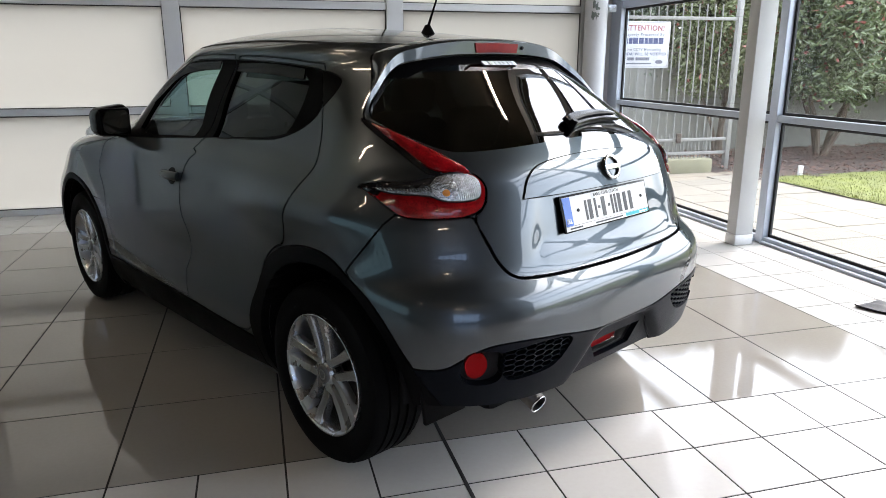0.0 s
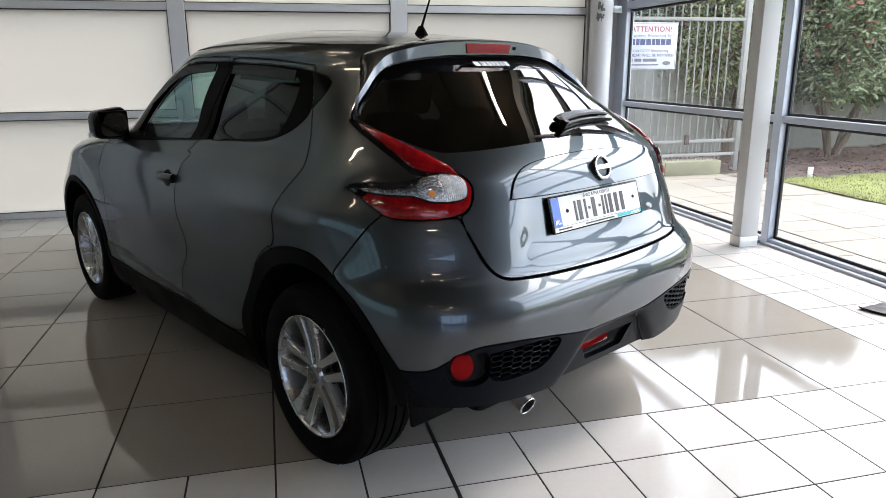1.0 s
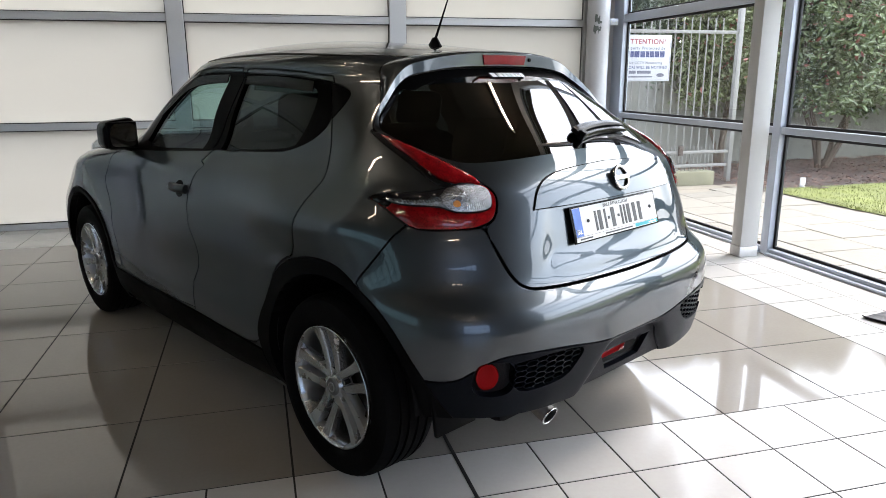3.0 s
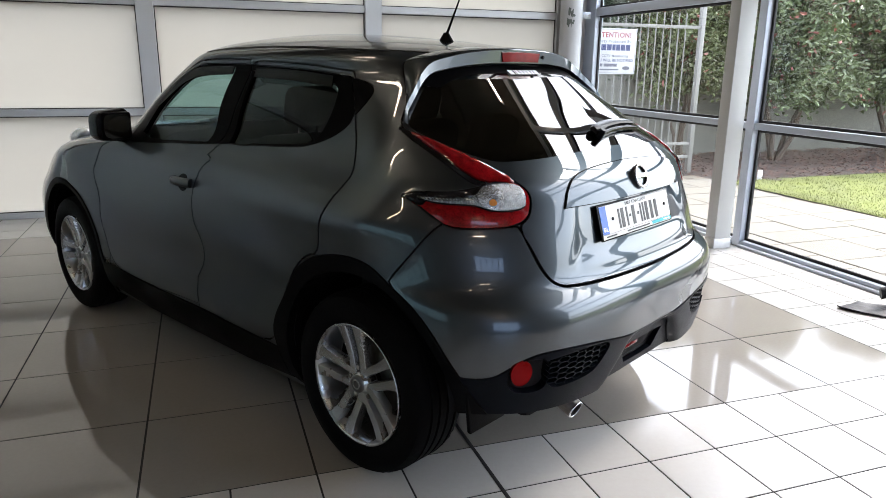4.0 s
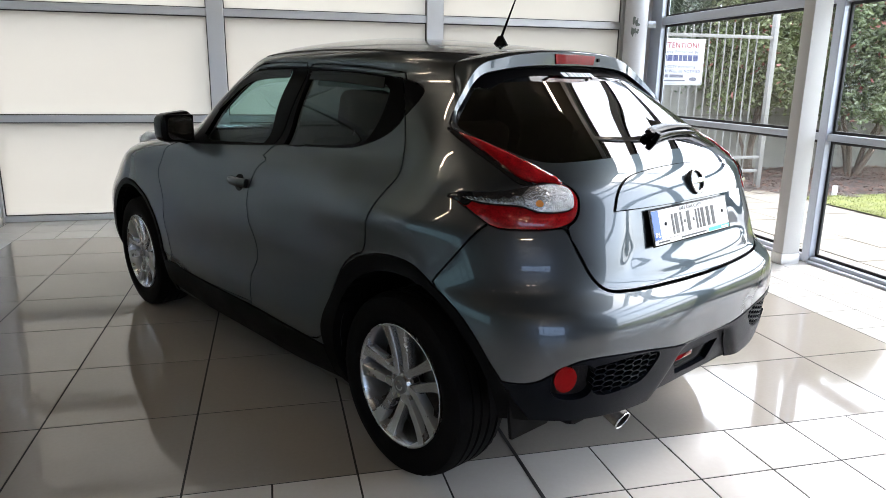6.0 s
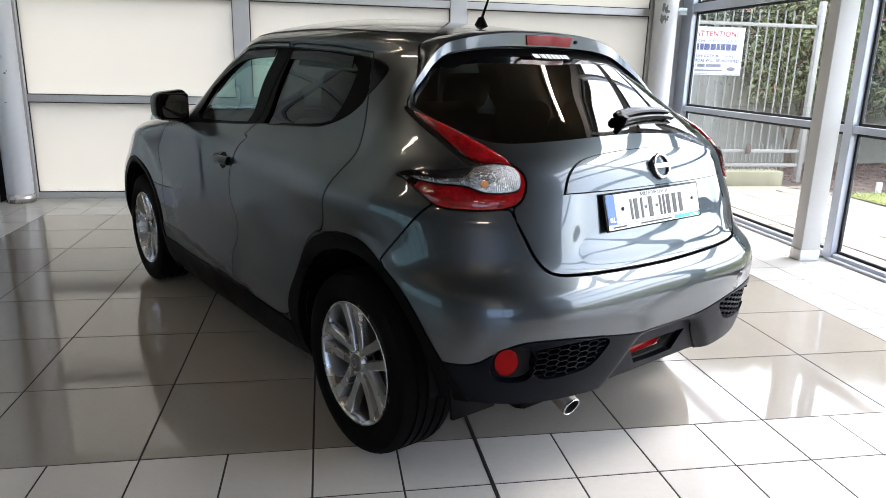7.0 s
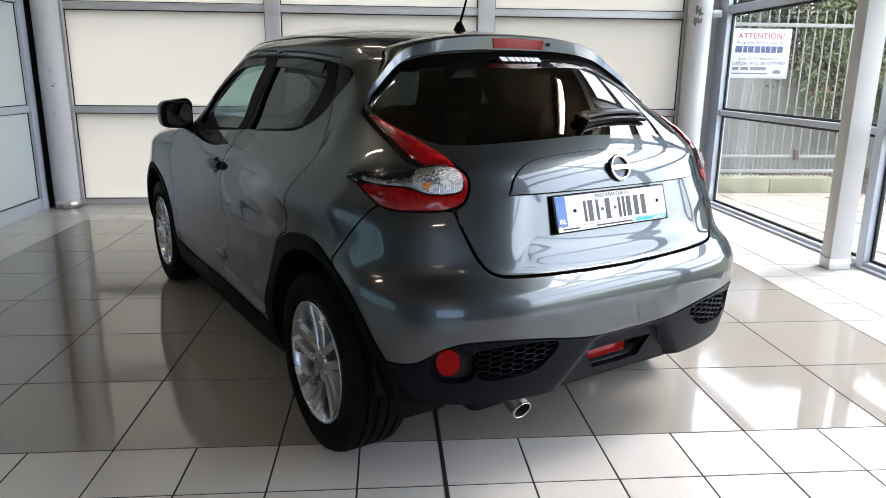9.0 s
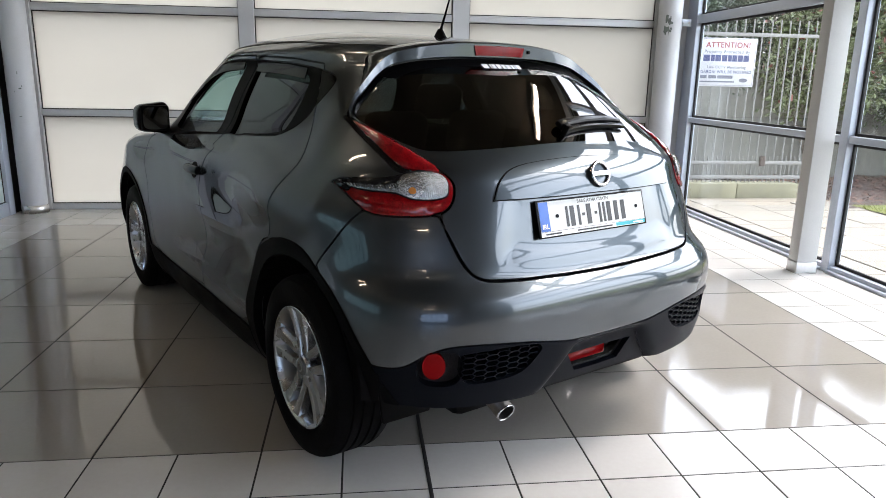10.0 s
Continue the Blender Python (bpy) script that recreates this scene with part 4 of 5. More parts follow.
bm = bmesh.new()
add_box(bm, (-0.584, -0.095, 0.386), (-0.555, 0.091, 0.424), 0.004)
part("fog_lamp", bm, BRAKE_RED, bumper, "red fog lamp", True)
for side in (1, -1):
    m = side < 0
    cut("grille", side, BLACK_PLASTIC, bumper, "black backing of the grille", "grille_back", gap=0.0, skirt=0.002, lift=-0.028)
    bay = cut("fog_bay", side, BLACK_PLASTIC, bumper, "black bay round the reflector", "reflector_bay", gap=0.0, skirt=0.002, lift=-0.030)
    c0, n0 = on_rear(side * 0.672, 0.496, -0.020), normals(*from_rear(side * 0.666, 0.496))
    t0 = np.cross(n0, [0, 0, 1])
    t0 /= np.linalg.norm(t0)
    t1 = np.cross(t0, n0)
    ring = [c0 + 0.036 * math.cos(a) * t0 + 0.045 * math.sin(a) * t1 for a in np.linspace(0, 2 * math.pi, 32, endpoint=False)]
    low = [p - 0.02 * n0 for p in ring]
    turned = [tuple(range(32))[::-side]] + [(32 + k, 32 + (k + 1) % 32, (k + 1) % 32, k) for k in range(32)]
    ob_from("reflector", ring + low, turned, RED_PLAIN, bumper, False, "round red reflector")
    # honeycomb
    hexes_v, hexes_f = [], []
    hole_loop = chaikin([(y, z) for _, y, z in GRILLE], 2)
    cw, ch, flat = 0.047, 0.0195, 0.029
    for row in range(12):
        for col in range(6):
            cy, cz = 0.307 + (col + 0.5 * (row % 2)) * (cw + flat), 0.432 + row * ch / 2
            if not inside(np.array([cy]), np.array([cz]), hole_loop)[0]:
                continue
            b = len(hexes_v)
            for lift, k, kz in ((-0.004, 1.0, 1.0), (-0.004, 0.90, 0.80), (-0.026, 0.90, 0.80), (-0.026, 1.0, 1.0)):
                for hy, hz in ((-0.5, 0.0), (-0.31, 0.5), (0.31, 0.5), (0.5, 0.0), (0.31, -0.5), (-0.31, -0.5)):
                    hexes_v.append(on_rear(side * (cy + hy * cw * k), cz + hz * ch * kz, lift))
            for k in range(6):
                j = (k + 1) % 6
                for a in range(4):
                    c = (a + 1) % 4
                    hexes_f.append((b + a * 6 + k, b + a * 6 + j, b + c * 6 + j, b + c * 6 + k))
    tagged(ob_from("honeycomb", hexes_v, hexes_f, GREY_PLASTIC, bumper, label="black honeycomb grille"), kind="stuff")
    # tail lamp
    lamp = cut("red_lens", side, RED_LENS, car, "red tail lamp with a clear ribbed upper part", "tail_lamp", puff=0.013, lift=0.003, gap=0.0035, skirt=0.03)
    cut("clear_lens", side, CLEAR_LENS, lamp, "clear ribbed lens", "clear_lens", puff=0.006, lift=0.011, gap=0.001, skirt=0.03)
    bowl = patch("lamp_bowl", R(*[(0.640 + 0.029 * math.cos(math.pi * k / 8), 1.030 + 0.034 * math.sin(math.pi * k / 8)) for k in range(16)]), LAMP_BOWL, lamp, "round mirrored bowl of the indicator", m, step=0.008, lift=0.0165, puff=0.003, gap=0.0, skirt=0.006)
    patch("amber_bulb", R((0.649, 1.017), (0.643, 1.027), (0.634, 1.028), (0.630, 1.018), (0.634, 1.008), (0.644, 1.007)), AMBER, bowl, "amber bulb", m, step=0.006, lift=0.0198, gap=0.0, skirt=0.003)
    cut("lamp_cap", side, LAMP_BLACK, lamp, "black upper edge of the lamp", puff=0.006, lift=0.006, gap=0.0, skirt=0.03)
    cut("lamp_tip", side, LAMP_BLACK, lamp, "black front corner of the lamp", puff=0.006, gap=0.004, skirt=0.02)
    cut("strip_lens", side, RED_LENS, lamp, "red upper lamp arm", "lamp_arm", puff=0.012, lift=0.003, gap=0.001, skirt=0.03)
    cut("strip_rim", side, LAMP_BLACK, lamp, "black lamp edging", "lamp_edging", gap=0.0, lift=-0.003, skirt=0.02)

# roof spoiler: a wing from the roof's end to a tip, back under to the glass
spoiler_v, spoiler_f = [], []
n_s = 60
root_uv, edge_uv = [], []
ROOT = R((0.000, 1.494), (0.215, 1.489), (0.355, 1.475)) + S((0.139, 1.440), (0.103, 1.401), (0.040, 1.344), (-0.000, 1.304), (-0.019, 1.276), (-0.042, 1.241))
EDGE = R((0.000, 1.438), (0.192, 1.436), (0.320, 1.427), (0.465, 1.404), (0.533, 1.364), (0.601, 1.305), (0.639, 1.274), (0.657, 1.248), (0.667, 1.232))


def along(points, n):
    p = to_uv(points)
    s = np.concatenate([[0], np.cumsum(np.hypot(*np.diff(p, axis=0).T))])
    at = np.linspace(0, s[-1], n)
    q = np.stack([np.interp(at, s, p[:, k]) for k in (0, 1)], 1)
    for _ in range(8):
        q[1:-1] = (q[:-2] + 2 * q[1:-1] + q[2:]) / 4
    return q


ra, ea = along(ROOT, n_s), along(EDGE, n_s)
rows_s = []
for k in range(n_s):
    s = k / (n_s - 1)
    fade = max(0.0, 1 - (s / 0.98) ** 2.2)
    root = shell(*ra[k]) + normals(*ra[k]) * 0.003
    edge = shell(*ea[k]) + normals(*ea[k]) * 0.004
    en = normals(*ea[k])
    out = root - edge
    out = out / max(np.linalg.norm(out), 1e-6)
    tip = edge + np.array([-0.028, 0, 0.045]) * fade + en * (0.010 + 0.006 * (1 - fade)) + out * 0.010 * (1 - fade)
    lip = edge - out * 0.006 * (1 - fade) + en * 0.008 + np.array([-0.025, 0, -0.006]) * fade
    up = normals(*ra[k]) * (0.008 * fade + 0.001)
    rows_s.append([root, root * 0.66 + tip * 0.34 + up, root * 0.33 + tip * 0.67 + up * 0.9, root * 0.06 + tip * 0.94 + up * 0.25, tip * 0.94 + lip * 0.06, lip * 0.85 + tip * 0.15, lip, edge])
full = [[np.array([p[0], -p[1], p[2]]) for p in row] for row in rows_s[:0:-1]] + rows_s
for row in full:
    spoiler_v += row
for k in range(len(full) - 1):
    for j in range(7):
        a = k * 8 + j
        spoiler_f.append((a, a + 8, a + 9, a + 1))
spoiler = ob_from("roof_spoiler", spoiler_v, spoiler_f, PAINT, car, True, "body-coloured roof spoiler")
spoiler.data.set_sharp_from_angle(angle=radians(42))
# high brake lamp in the spoiler's edge
bl_v = []
for y in np.linspace(-0.128, 0.122, 9):
    k, ex_y = abs(y) / 0.125, on_rear(y, 1.437)[0]
    for dx, z in ((0.04, 1.4885), (-0.006, 1.489), (-0.0145, 1.484), (-0.0135, 1.450), (0.02, 1.445)):
        bl_v.append((ex_y - 0.024 + dx, y * (1 - 0.07 * (z < 1.47)), z - 0.002 - 0.002 * k))
bl_f = [(k * 5 + j, k * 5 + j + 1, k * 5 + j + 6, k * 5 + j + 5) for k in range(8) for j in range(4)] + [(0, 1, 2, 3, 4), (44, 43, 42, 41, 40)]
ob_from("brake_lamp", bl_v, bl_f, BRAKE_RED, spoiler, label="red high brake lamp")
rod("washer_jet", (on_rear(-0.155, 1.437)[0] - 0.040, -0.155, 1.466), (on_rear(-0.155, 1.437)[0] + 0.01, -0.155, 1.466), 0.007, BLACK_PLASTIC, spoiler, n=10)

# badge, plate and plate frame
bu = from_rear(-0.010, 1.046)
bc, bn = shell(*bu), normals(*bu)
bc = bc + bn * 0.019
v, f = [], []
for i in range(40):
    a = 2 * math.pi * i / 40
    for j in range(8):
        b = 2 * math.pi * j / 8
        r = 0.040 + 0.0065 * math.cos(b)
        v.append((-0.004 - 0.005 * math.sin(b), r * math.cos(a), r * math.sin(a)))
for i in range(40):
    for j in range(8):
        f.append((i * 8 + j, i * 8 + (j + 1) % 8, (i + 1) % 40 * 8 + (j + 1) % 8, (i + 1) % 40 * 8 + j))
bm_m = Matrix.Translation((bc[0], -0.012, bc[2])) @ pose(0, 0, 0, 0, math.degrees(math.atan2(bn[2], -bn[0])), 0)
badge = ob_from("badge", v, f, CHROME, hatch, True, "round chrome badge with a crossbar")
badge.matrix_basis = bm_m
box("badge_bar", (-0.010, -0.046, -0.009), (0.0, 0.046, 0.009), CHROME, badge, 0.003)
rod("badge_backing", (0.001, 0, 0), (0.012, 0, 0), 0.041, PAINT, badge, n=32)

plate_m = Matrix.Translation((-0.590, 0.018, 0.923)) @ pose(0, 0, 0, 0, 16.5, 0)
plate = box("number_plate", (0.0, -0.263, -0.0645), (0.006, 0.263, 0.0605), GLOSS_BLACK, hatch, 0.0025, "number plate in a black frame with plain printed bars")
plate.matrix_basis = plate_m
box("plate_back", (0.0061, -0.10, -0.05), (0.022, 0.10, 0.05), BLACK_PLASTIC, plate)
box("plate_face", (-0.0012, -0.254, -0.044), (-0.0002, 0.254, 0.054), WHITE_PLATE, plate, label="white plate")
box("frame_strip", (-0.0014, -0.245, -0.060), (-0.0002, 0.254, -0.045), WHITE_PLATE, plate)
box("frame_strip", (-0.0018, -0.252, -0.058), (-0.0015, -0.10, -0.046), TEAL, plate, label="teal strip")
box("country_band", (-0.0022, 0.212, -0.043), (-0.0013, 0.253, 0.053), BLUE, plate, label="blue country band")
face = Matrix(((0, 0, -1, -0.0026), (-1, 0, 0, 0), (0, 1, 0, 0), (0, 0, 0, 1)))
lettering("plate_text", "BAILE ÁTHA CLIATH", 0.0165, INK, plate, face @ pose(0, 0.044, -0.001), spread=1.02)
lettering("plate_text", "IRL", 0.022, WHITE_INK, plate, face @ pose(-0.232, -0.028, 0.0003), bold=0.0004)
yb = 0.135
for w in (0.02, 0.036, 0.02, 0.022, 0.038, 0.022, 0.02, 0.02, 0.036, 0.036, 0.036):
    thin = w == 0.022
    box("plate_bar", (-0.0022, yb - w * 0.55, 0.0 - (0.006 if thin else 0.036)), (-0.0013, yb, 0.0 + (0.004 if thin else 0.032)), INK, plate)
    yb -= w
for y in (0.175, -0.215):
    rod("plate_screw", (-0.0012, y, 0.004), (-0.004, y, 0.004), 0.006, GREY_PLASTIC, plate, n=10)
for y0, y1 in ((0.235, 0.165), (0.09, -0.08), (-0.19, -0.24)):
    box("frame_bar", (-0.0024, y1, -0.055), (-0.0019, y0, -0.050), INK if y0 > -0.1 else WHITE_INK, plate)

# rear wiper
def over(y, z, lift):
    return tuple(on_rear(y, z, lift))


WIPER_LINE = np.array([(0.010, 1.190), (-0.055, 1.199), (-0.13, 1.205), (-0.215, 1.207), (-0.295, 1.204), (-0.360, 1.198)])


def wiper_at(k):
    s = np.linspace(0, 1, 6)
    return np.interp(k, s, WIPER_LINE[:, 0]), np.interp(k, s, WIPER_LINE[:, 1])


def wiper_bar(name, a, b, drop, lift, tall, thick, taper, parent, label=""):
    """A bar lying along the glass, flat-sided, with rounded shoulders."""
    rows, n = [], 16
    for k in range(n + 1):
        q = a + (b - a) * k / n
        y, z = wiper_at(q)
        c = np.array(over(y, z - drop, lift))
        up = np.array(over(y, z - drop + 0.01, lift)) - c
        up /= np.linalg.norm(up)
        out = normals(*from_rear(y, z - drop))
        w = (1 + (taper - 1) * q) * (0.75 if k in (0, n) else 1)
        rows.append([c + up * tall * w * p + out * thick * w * r for p, r in ((-1, -1), (-1, 0.3), (-0.7, 0.9), (0.2, 1.0), (0.8, 0.6), (1, -0.2), (1, -1))])
    v = [p for row in rows for p in row]
    f = [(7 * k + j, 7 * k + (j + 1) % 7, 7 * k + 7 + (j + 1) % 7, 7 * k + 7 + j) for k in range(n) for j in range(7)] + [tuple(range(7))[::-1], tuple(range(7 * n, 7 * n + 7))]
    ob = ob_from(name, v, f, GLOSS_BLACK, parent, True, label)
    ob.data.set_sharp_from_angle(angle=radians(38))
    return ob


wiper = wiper_bar("rear_wiper", 0.0, 0.98, -0.002, 0.017, 0.021, 0.012, 0.62, hatch, "black rear wiper arm")
wiper_bar("wiper_blade", 0.06, 1.0, 0.014, 0.009, 0.013, 0.009, 0.7, wiper)
rod("wiper_cap", over(-0.008, 1.179, 0.0), over(-0.008, 1.179, 0.034), 0.015, GLOSS_BLACK, wiper, 0.012, 18)
# dealer lettering at the glass top, as plain bars
yb = 0.09
for w in (0.036, 0.008, 0.022, 0.024, 0.020, 0.024, 0.015, 0.008, 0.024):
    q = [over(yb, 1.398, 0.002), over(yb - w * 0.8, 1.398, 0.002), over(yb - w * 0.8, 1.414, 0.002), over(yb, 1.414, 0.002)]
    ob_from("window_print", q, [(0, 1, 2, 3)], WHITE_INK, hatch)
    yb -= w + 0.002

# aerial
foot = Vector((0.372, 0.0, 1.522))
bm = bmesh.new()
bmesh.ops.create_cone(bm, cap_ends=True, segments=20, radius1=0.033, radius2=0.010, depth=0.045, matrix=Matrix.Translation(foot + Vector((0.0, 0, 0.022))) @ Matrix.Diagonal((1.35, 0.8, 1, 1)))
aerial = part("aerial", bm, BLACK_PLASTIC, car, "black roof aerial", True)
tube("whip", [foot + Vector((-0.005, 0, 0.04)), foot + Vector((-0.05, 0, 0.13)), foot + Vector((-0.11, 0, 0.25))], 0.006, BLACK_PLASTIC, aerial, 8, taper=0.35)

# door mirrors
LAMP_CLEAR = surface("clear_lamp_cover", (0.8, 0.8, 0.8), 0.12, 0.35, 0.3, 40, 18, 0.3, 1.0)
for side in (1, -1):
    bm = bmesh.new()
    add_box(bm, (1.730, 0.800, 1.050), (1.828, 0.972, 1.212), 0.035, segments=4)
    for v in bm.verts:
        far = (v.co.y - 0.800) / 0.172
        if v.co.x < 1.778:
            v.co.x -= 0.034 * far
        else:
            v.co.x += 0.01 * far
        if v.co.z > 1.13:
            v.co.z -= 0.022 * far * far
        else:
            v.co.z += 0.012 * far * far
        v.co.y *= side
    if side < 0:
        bmesh.ops.reverse_faces(bm, faces=bm.faces)
    mir = part("door_mirror", bm, GLOSS_BLACK, car, "black-backed door mirror", True)
    patch_v = []
    for k in range(24):
        a = 2 * math.pi * k / 24
        ex, ez = math.copysign(abs(math.cos(a)) ** 0.5, math.cos(a)), math.copysign(abs(math.sin(a)) ** 0.5, math.sin(a))
        patch_v.append((1.6935, side * (0.884 + 0.064 * ex), 1.129 + 0.058 * ez))
    box("mirror_bezel", (1.6945, 0.812, 1.063), (1.755, 0.956, 1.195), FRAME_BLACK, mir, 0.012, m=Matrix.Diagonal((1, side, 1, 1)))
    ob_from("mirror_glass", patch_v, [tuple(range(24))], MIRROR, mir)
    tube("mirror_arm", [(1.772, side * 0.74, 1.048), (1.772, side * 0.80, 1.058), (1.777, side * 0.85, 1.072)], 0.024, BLACK_PLASTIC, mir, 10)
    # raised front lamps on the wings
    bm = bmesh.new()
    bmesh.ops.create_uvsphere(bm, u_segments=24, v_segments=14, radius=1, matrix=Matrix.Translation((2.83, side * 0.64, 0.985)) @ pose(0, 0, 0, 0, 14, 0) @ pose(0, 0, 0, 0, 0, -side * 8) @ Matrix.Diagonal((0.19, 0.055, 0.045, 1)))
    part("front_lamp", bm, LAMP_CLEAR, car, "clear raised front lamp", True)
    # mud flaps
    bm = bmesh.new()
    for v in add_box(bm, (-0.462, 0.60, 0.290), (-0.446, 0.80, 0.47), 0.006):
        low = max(0.0, 0.42 - v.co.z)
        v.co.x -= 0.2 * low * low
        v.co.y = (v.co.y - (0.16 * low if v.co.y > 0.7 else 0.0)) * side
    if side < 0:
        bmesh.ops.reverse_faces(bm, faces=bm.faces)
    part("mud_flap", bm, BLACK_PLASTIC, car, "black rubber mud flap", True)
    # arch liners
    for cx in (-0.02, 2.50):
        n = 26
        v, f = [], []
        for k in range(n + 1):
            a = radians(2 + 176 * k / n)
            for y in (0.50, 0.835):
                v.append((cx + 0.405 * math.cos(a), side * y, 0.355 + 0.405 * math.sin(a)))
        for k in range(n):
            f.append((2 * k, 2 * k + 1, 2 * k + 3, 2 * k + 2))
        f.append(tuple(range(0, 2 * n + 2, 2)))
        ob_from("arch_liner", v, f, BLACK_PLASTIC, car, True)

box("underbody", (-0.50, -0.52, 0.25), (3.05, 0.52, 0.36), BLACK_PLASTIC, car, 0.03)
box("underbody", (0.45, -0.80, 0.27), (2.05, 0.80, 0.36), BLACK_PLASTIC, car, 0.03)
# exhaust
DARK_STEEL = surface("sooty_steel", (0.07, 0.062, 0.055), 0.35, 0.9, 0.25, 60, 12)
v, f = lathe([(0.033, 0.10), (0.033, 0.0), (0.0375, 0.0), (0.0375, 0.24)], 28)
ex = ob_from("exhaust_pipe", v, f, DARK_STEEL, car, True, "dark steel exhaust tailpipe")
ex.matrix_basis = Matrix.Translation((-0.62, 0.404, 0.293)) @ pose(0, 0, 0, 0, 0, -90) @ pose(0, 0, 0, 22, 0, 0) @ Matrix.Diagonal((0.9, 1, 0.9, 1))
v, f = lathe([(0.0335, 0.002), (0.034, -0.001), (0.0362, -0.002), (0.0382, -0.0005), (0.0386, 0.003)], 28)
ob_from("pipe_rim", v, f, CHROME, ex, True, "bright pipe rim")
v, f = lathe([(0.0, 0.03), (0.0325, 0.03), (0.0325, 0.001)], 20)
ob_from("pipe_bore", v, f, JOINT, ex)


# wheels
def wheel(x, side):
    w = thing("wheel", "", "")
    w.parent = car
    w.matrix_basis = pose(x, side * 0.86, 0.334, 0, 10 if x < 1 else 22, 0 if side > 0 else 180)
    tread = [(0.226, -0.205), (0.232, -0.212), (0.262, -0.222), (0.292, -0.222), (0.318, -0.212), (0.329, -0.196)]
    outer = [(r, -0.215 - h) for r, h in tread[::-1]]
    centre = []
    for g in (-0.165, -0.125, -0.085, -0.047):
        centre += [(0.3335, g - 0.006), (0.3255, g - 0.0045), (0.3255, g + 0.0045), (0.3335, g + 0.006)]
    outer_side = [(0.329, -0.019), (0.318, -0.003), (0.300, 0.004), (0.283, 0.006), (0.262, 0.006), (0.243, 0.001), (0.232, -0.006), (0.226, -0.012), (0.222, -0.02)]
    v, f = lathe(tread + [(0.3325, -0.18)] + centre + outer_side, 120)
    k = len(tread) + 1 + len(centre) + len(outer_side)
    v = [(a * (1 - 0.012 * (i // k % 2)), b, c * (1 - 0.012 * (i // k % 2))) if i % k in (5, 6, 23, 24) and math.hypot(a, c) > 0.325 else (a, b, c) for i, (a, b, c) in enumerate(v)]
    tyre = ob_from("tyre", v, f, RUBBER, w, True, "black road tyre")
    tyre.data.set_sharp_from_angle(angle=radians(35))
    v, f = lathe([(0.223, -0.012), (0.2255, -0.002), (0.222, 0.001), (0.216, -0.004), (0.209, -0.024), (0.203, -0.06), (0.200, -0.20)], 72)
    rim = ob_from("rim", v, f, ALLOY, w, True, "silver alloy rim")
    bm = bmesh.new()
    for pair in range(5):
        for hand in (-1, 1):
            base = 2 * math.pi * pair / 5 + math.pi / 2
            rows = []
            axis, across_way = Vector((math.cos(base), 0, math.sin(base))), Vector((-math.sin(base), 0, math.cos(base)))
            for s in np.linspace(0, 1, 10):
                r = 0.030 + 0.189 * s
                mid_off = 0.0255 + 0.0125 * s + 0.006 * s ** 5
                wid = 0.0150 + 0.0035 * s + 0.0080 * s ** 5
                y = -0.024 + 0.018 * s ** 1.4 - 0.005 * math.sin(math.pi * s)
                c, n = axis * r + across_way * hand * mid_off, across_way
                if s > 0.99:
                    c = c - axis * 0.004
                rows.append([c + n * wid * q + Vector((0, y + d, 0)) for q, d in ((-1.06, -0.036), (-1.0, -0.004), (-0.84, 0.0), (0.84, 0.0), (1.0, -0.004), (1.06, -0.036))])
            rings = [[bm.verts.new(p) for p in row] for row in rows]
            for a, b in zip(rings, rings[1:]):
                for k in range(5):
                    bm.faces.new((a[k], b[k], b[k + 1], a[k + 1]))
                bm.faces.new((a[5], b[5], b[0], a[0]))
    bmesh.ops.recalc_face_normals(bm, faces=bm.faces)
    part("spokes", bm, ALLOY, rim, "five pairs of silver spokes", True)
    v, f = lathe([(0.0, -0.010), (0.024, -0.011), (0.029, -0.014), (0.031, -0.018), (0.038, -0.024), (0.044, -0.036), (0.046, -0.07)], 40)
    ob_from("hub", v, f, ALLOY, rim, True)
    v, f = lathe([(0.0, -0.0075), (0.027, -0.008), (0.0325, -0.0105), (0.033, -0.018)], 32)
    cap = ob_from("centre_cap", v, f, surface("dark_cap", (0.14, 0.14, 0.14), 0.3, 0.6) if "dark_cap" not in bpy.data.materials else bpy.data.materials["dark_cap"], rim, True, "dark centre cap")
    v, f = lathe([(0.0135, -0.0072), (0.0165, -0.0064), (0.0195, -0.0074)], 28)
    ob_from("cap_ring", v, f, ALLOY, cap, True)
    for k in range(5):
        a = 2 * math.pi * k / 5 + math.pi / 2
        c = Vector((0.057 * math.cos(a), 0, 0.057 * math.sin(a)))
        rod("wheel_nut", c + Vector((0, -0.05, 0)), c + Vector((0, -0.026, 0)), 0.010, CHROME, rim, n=6)
    v, f = lathe([(0.05, -0.085), (0.145, -0.085), (0.145, -0.10)], 40)
    ob_from("brake_disc", v, f, DARK_STEEL, w, True)
    v, f = lathe([(0.0, -0.105), (0.20, -0.105)], 40)
    ob_from("wheel_back", v, f, BLACK_PLASTIC, w)


for x in (0.006, 2.518):
    for side in (1, -1):
        wheel(x, side)

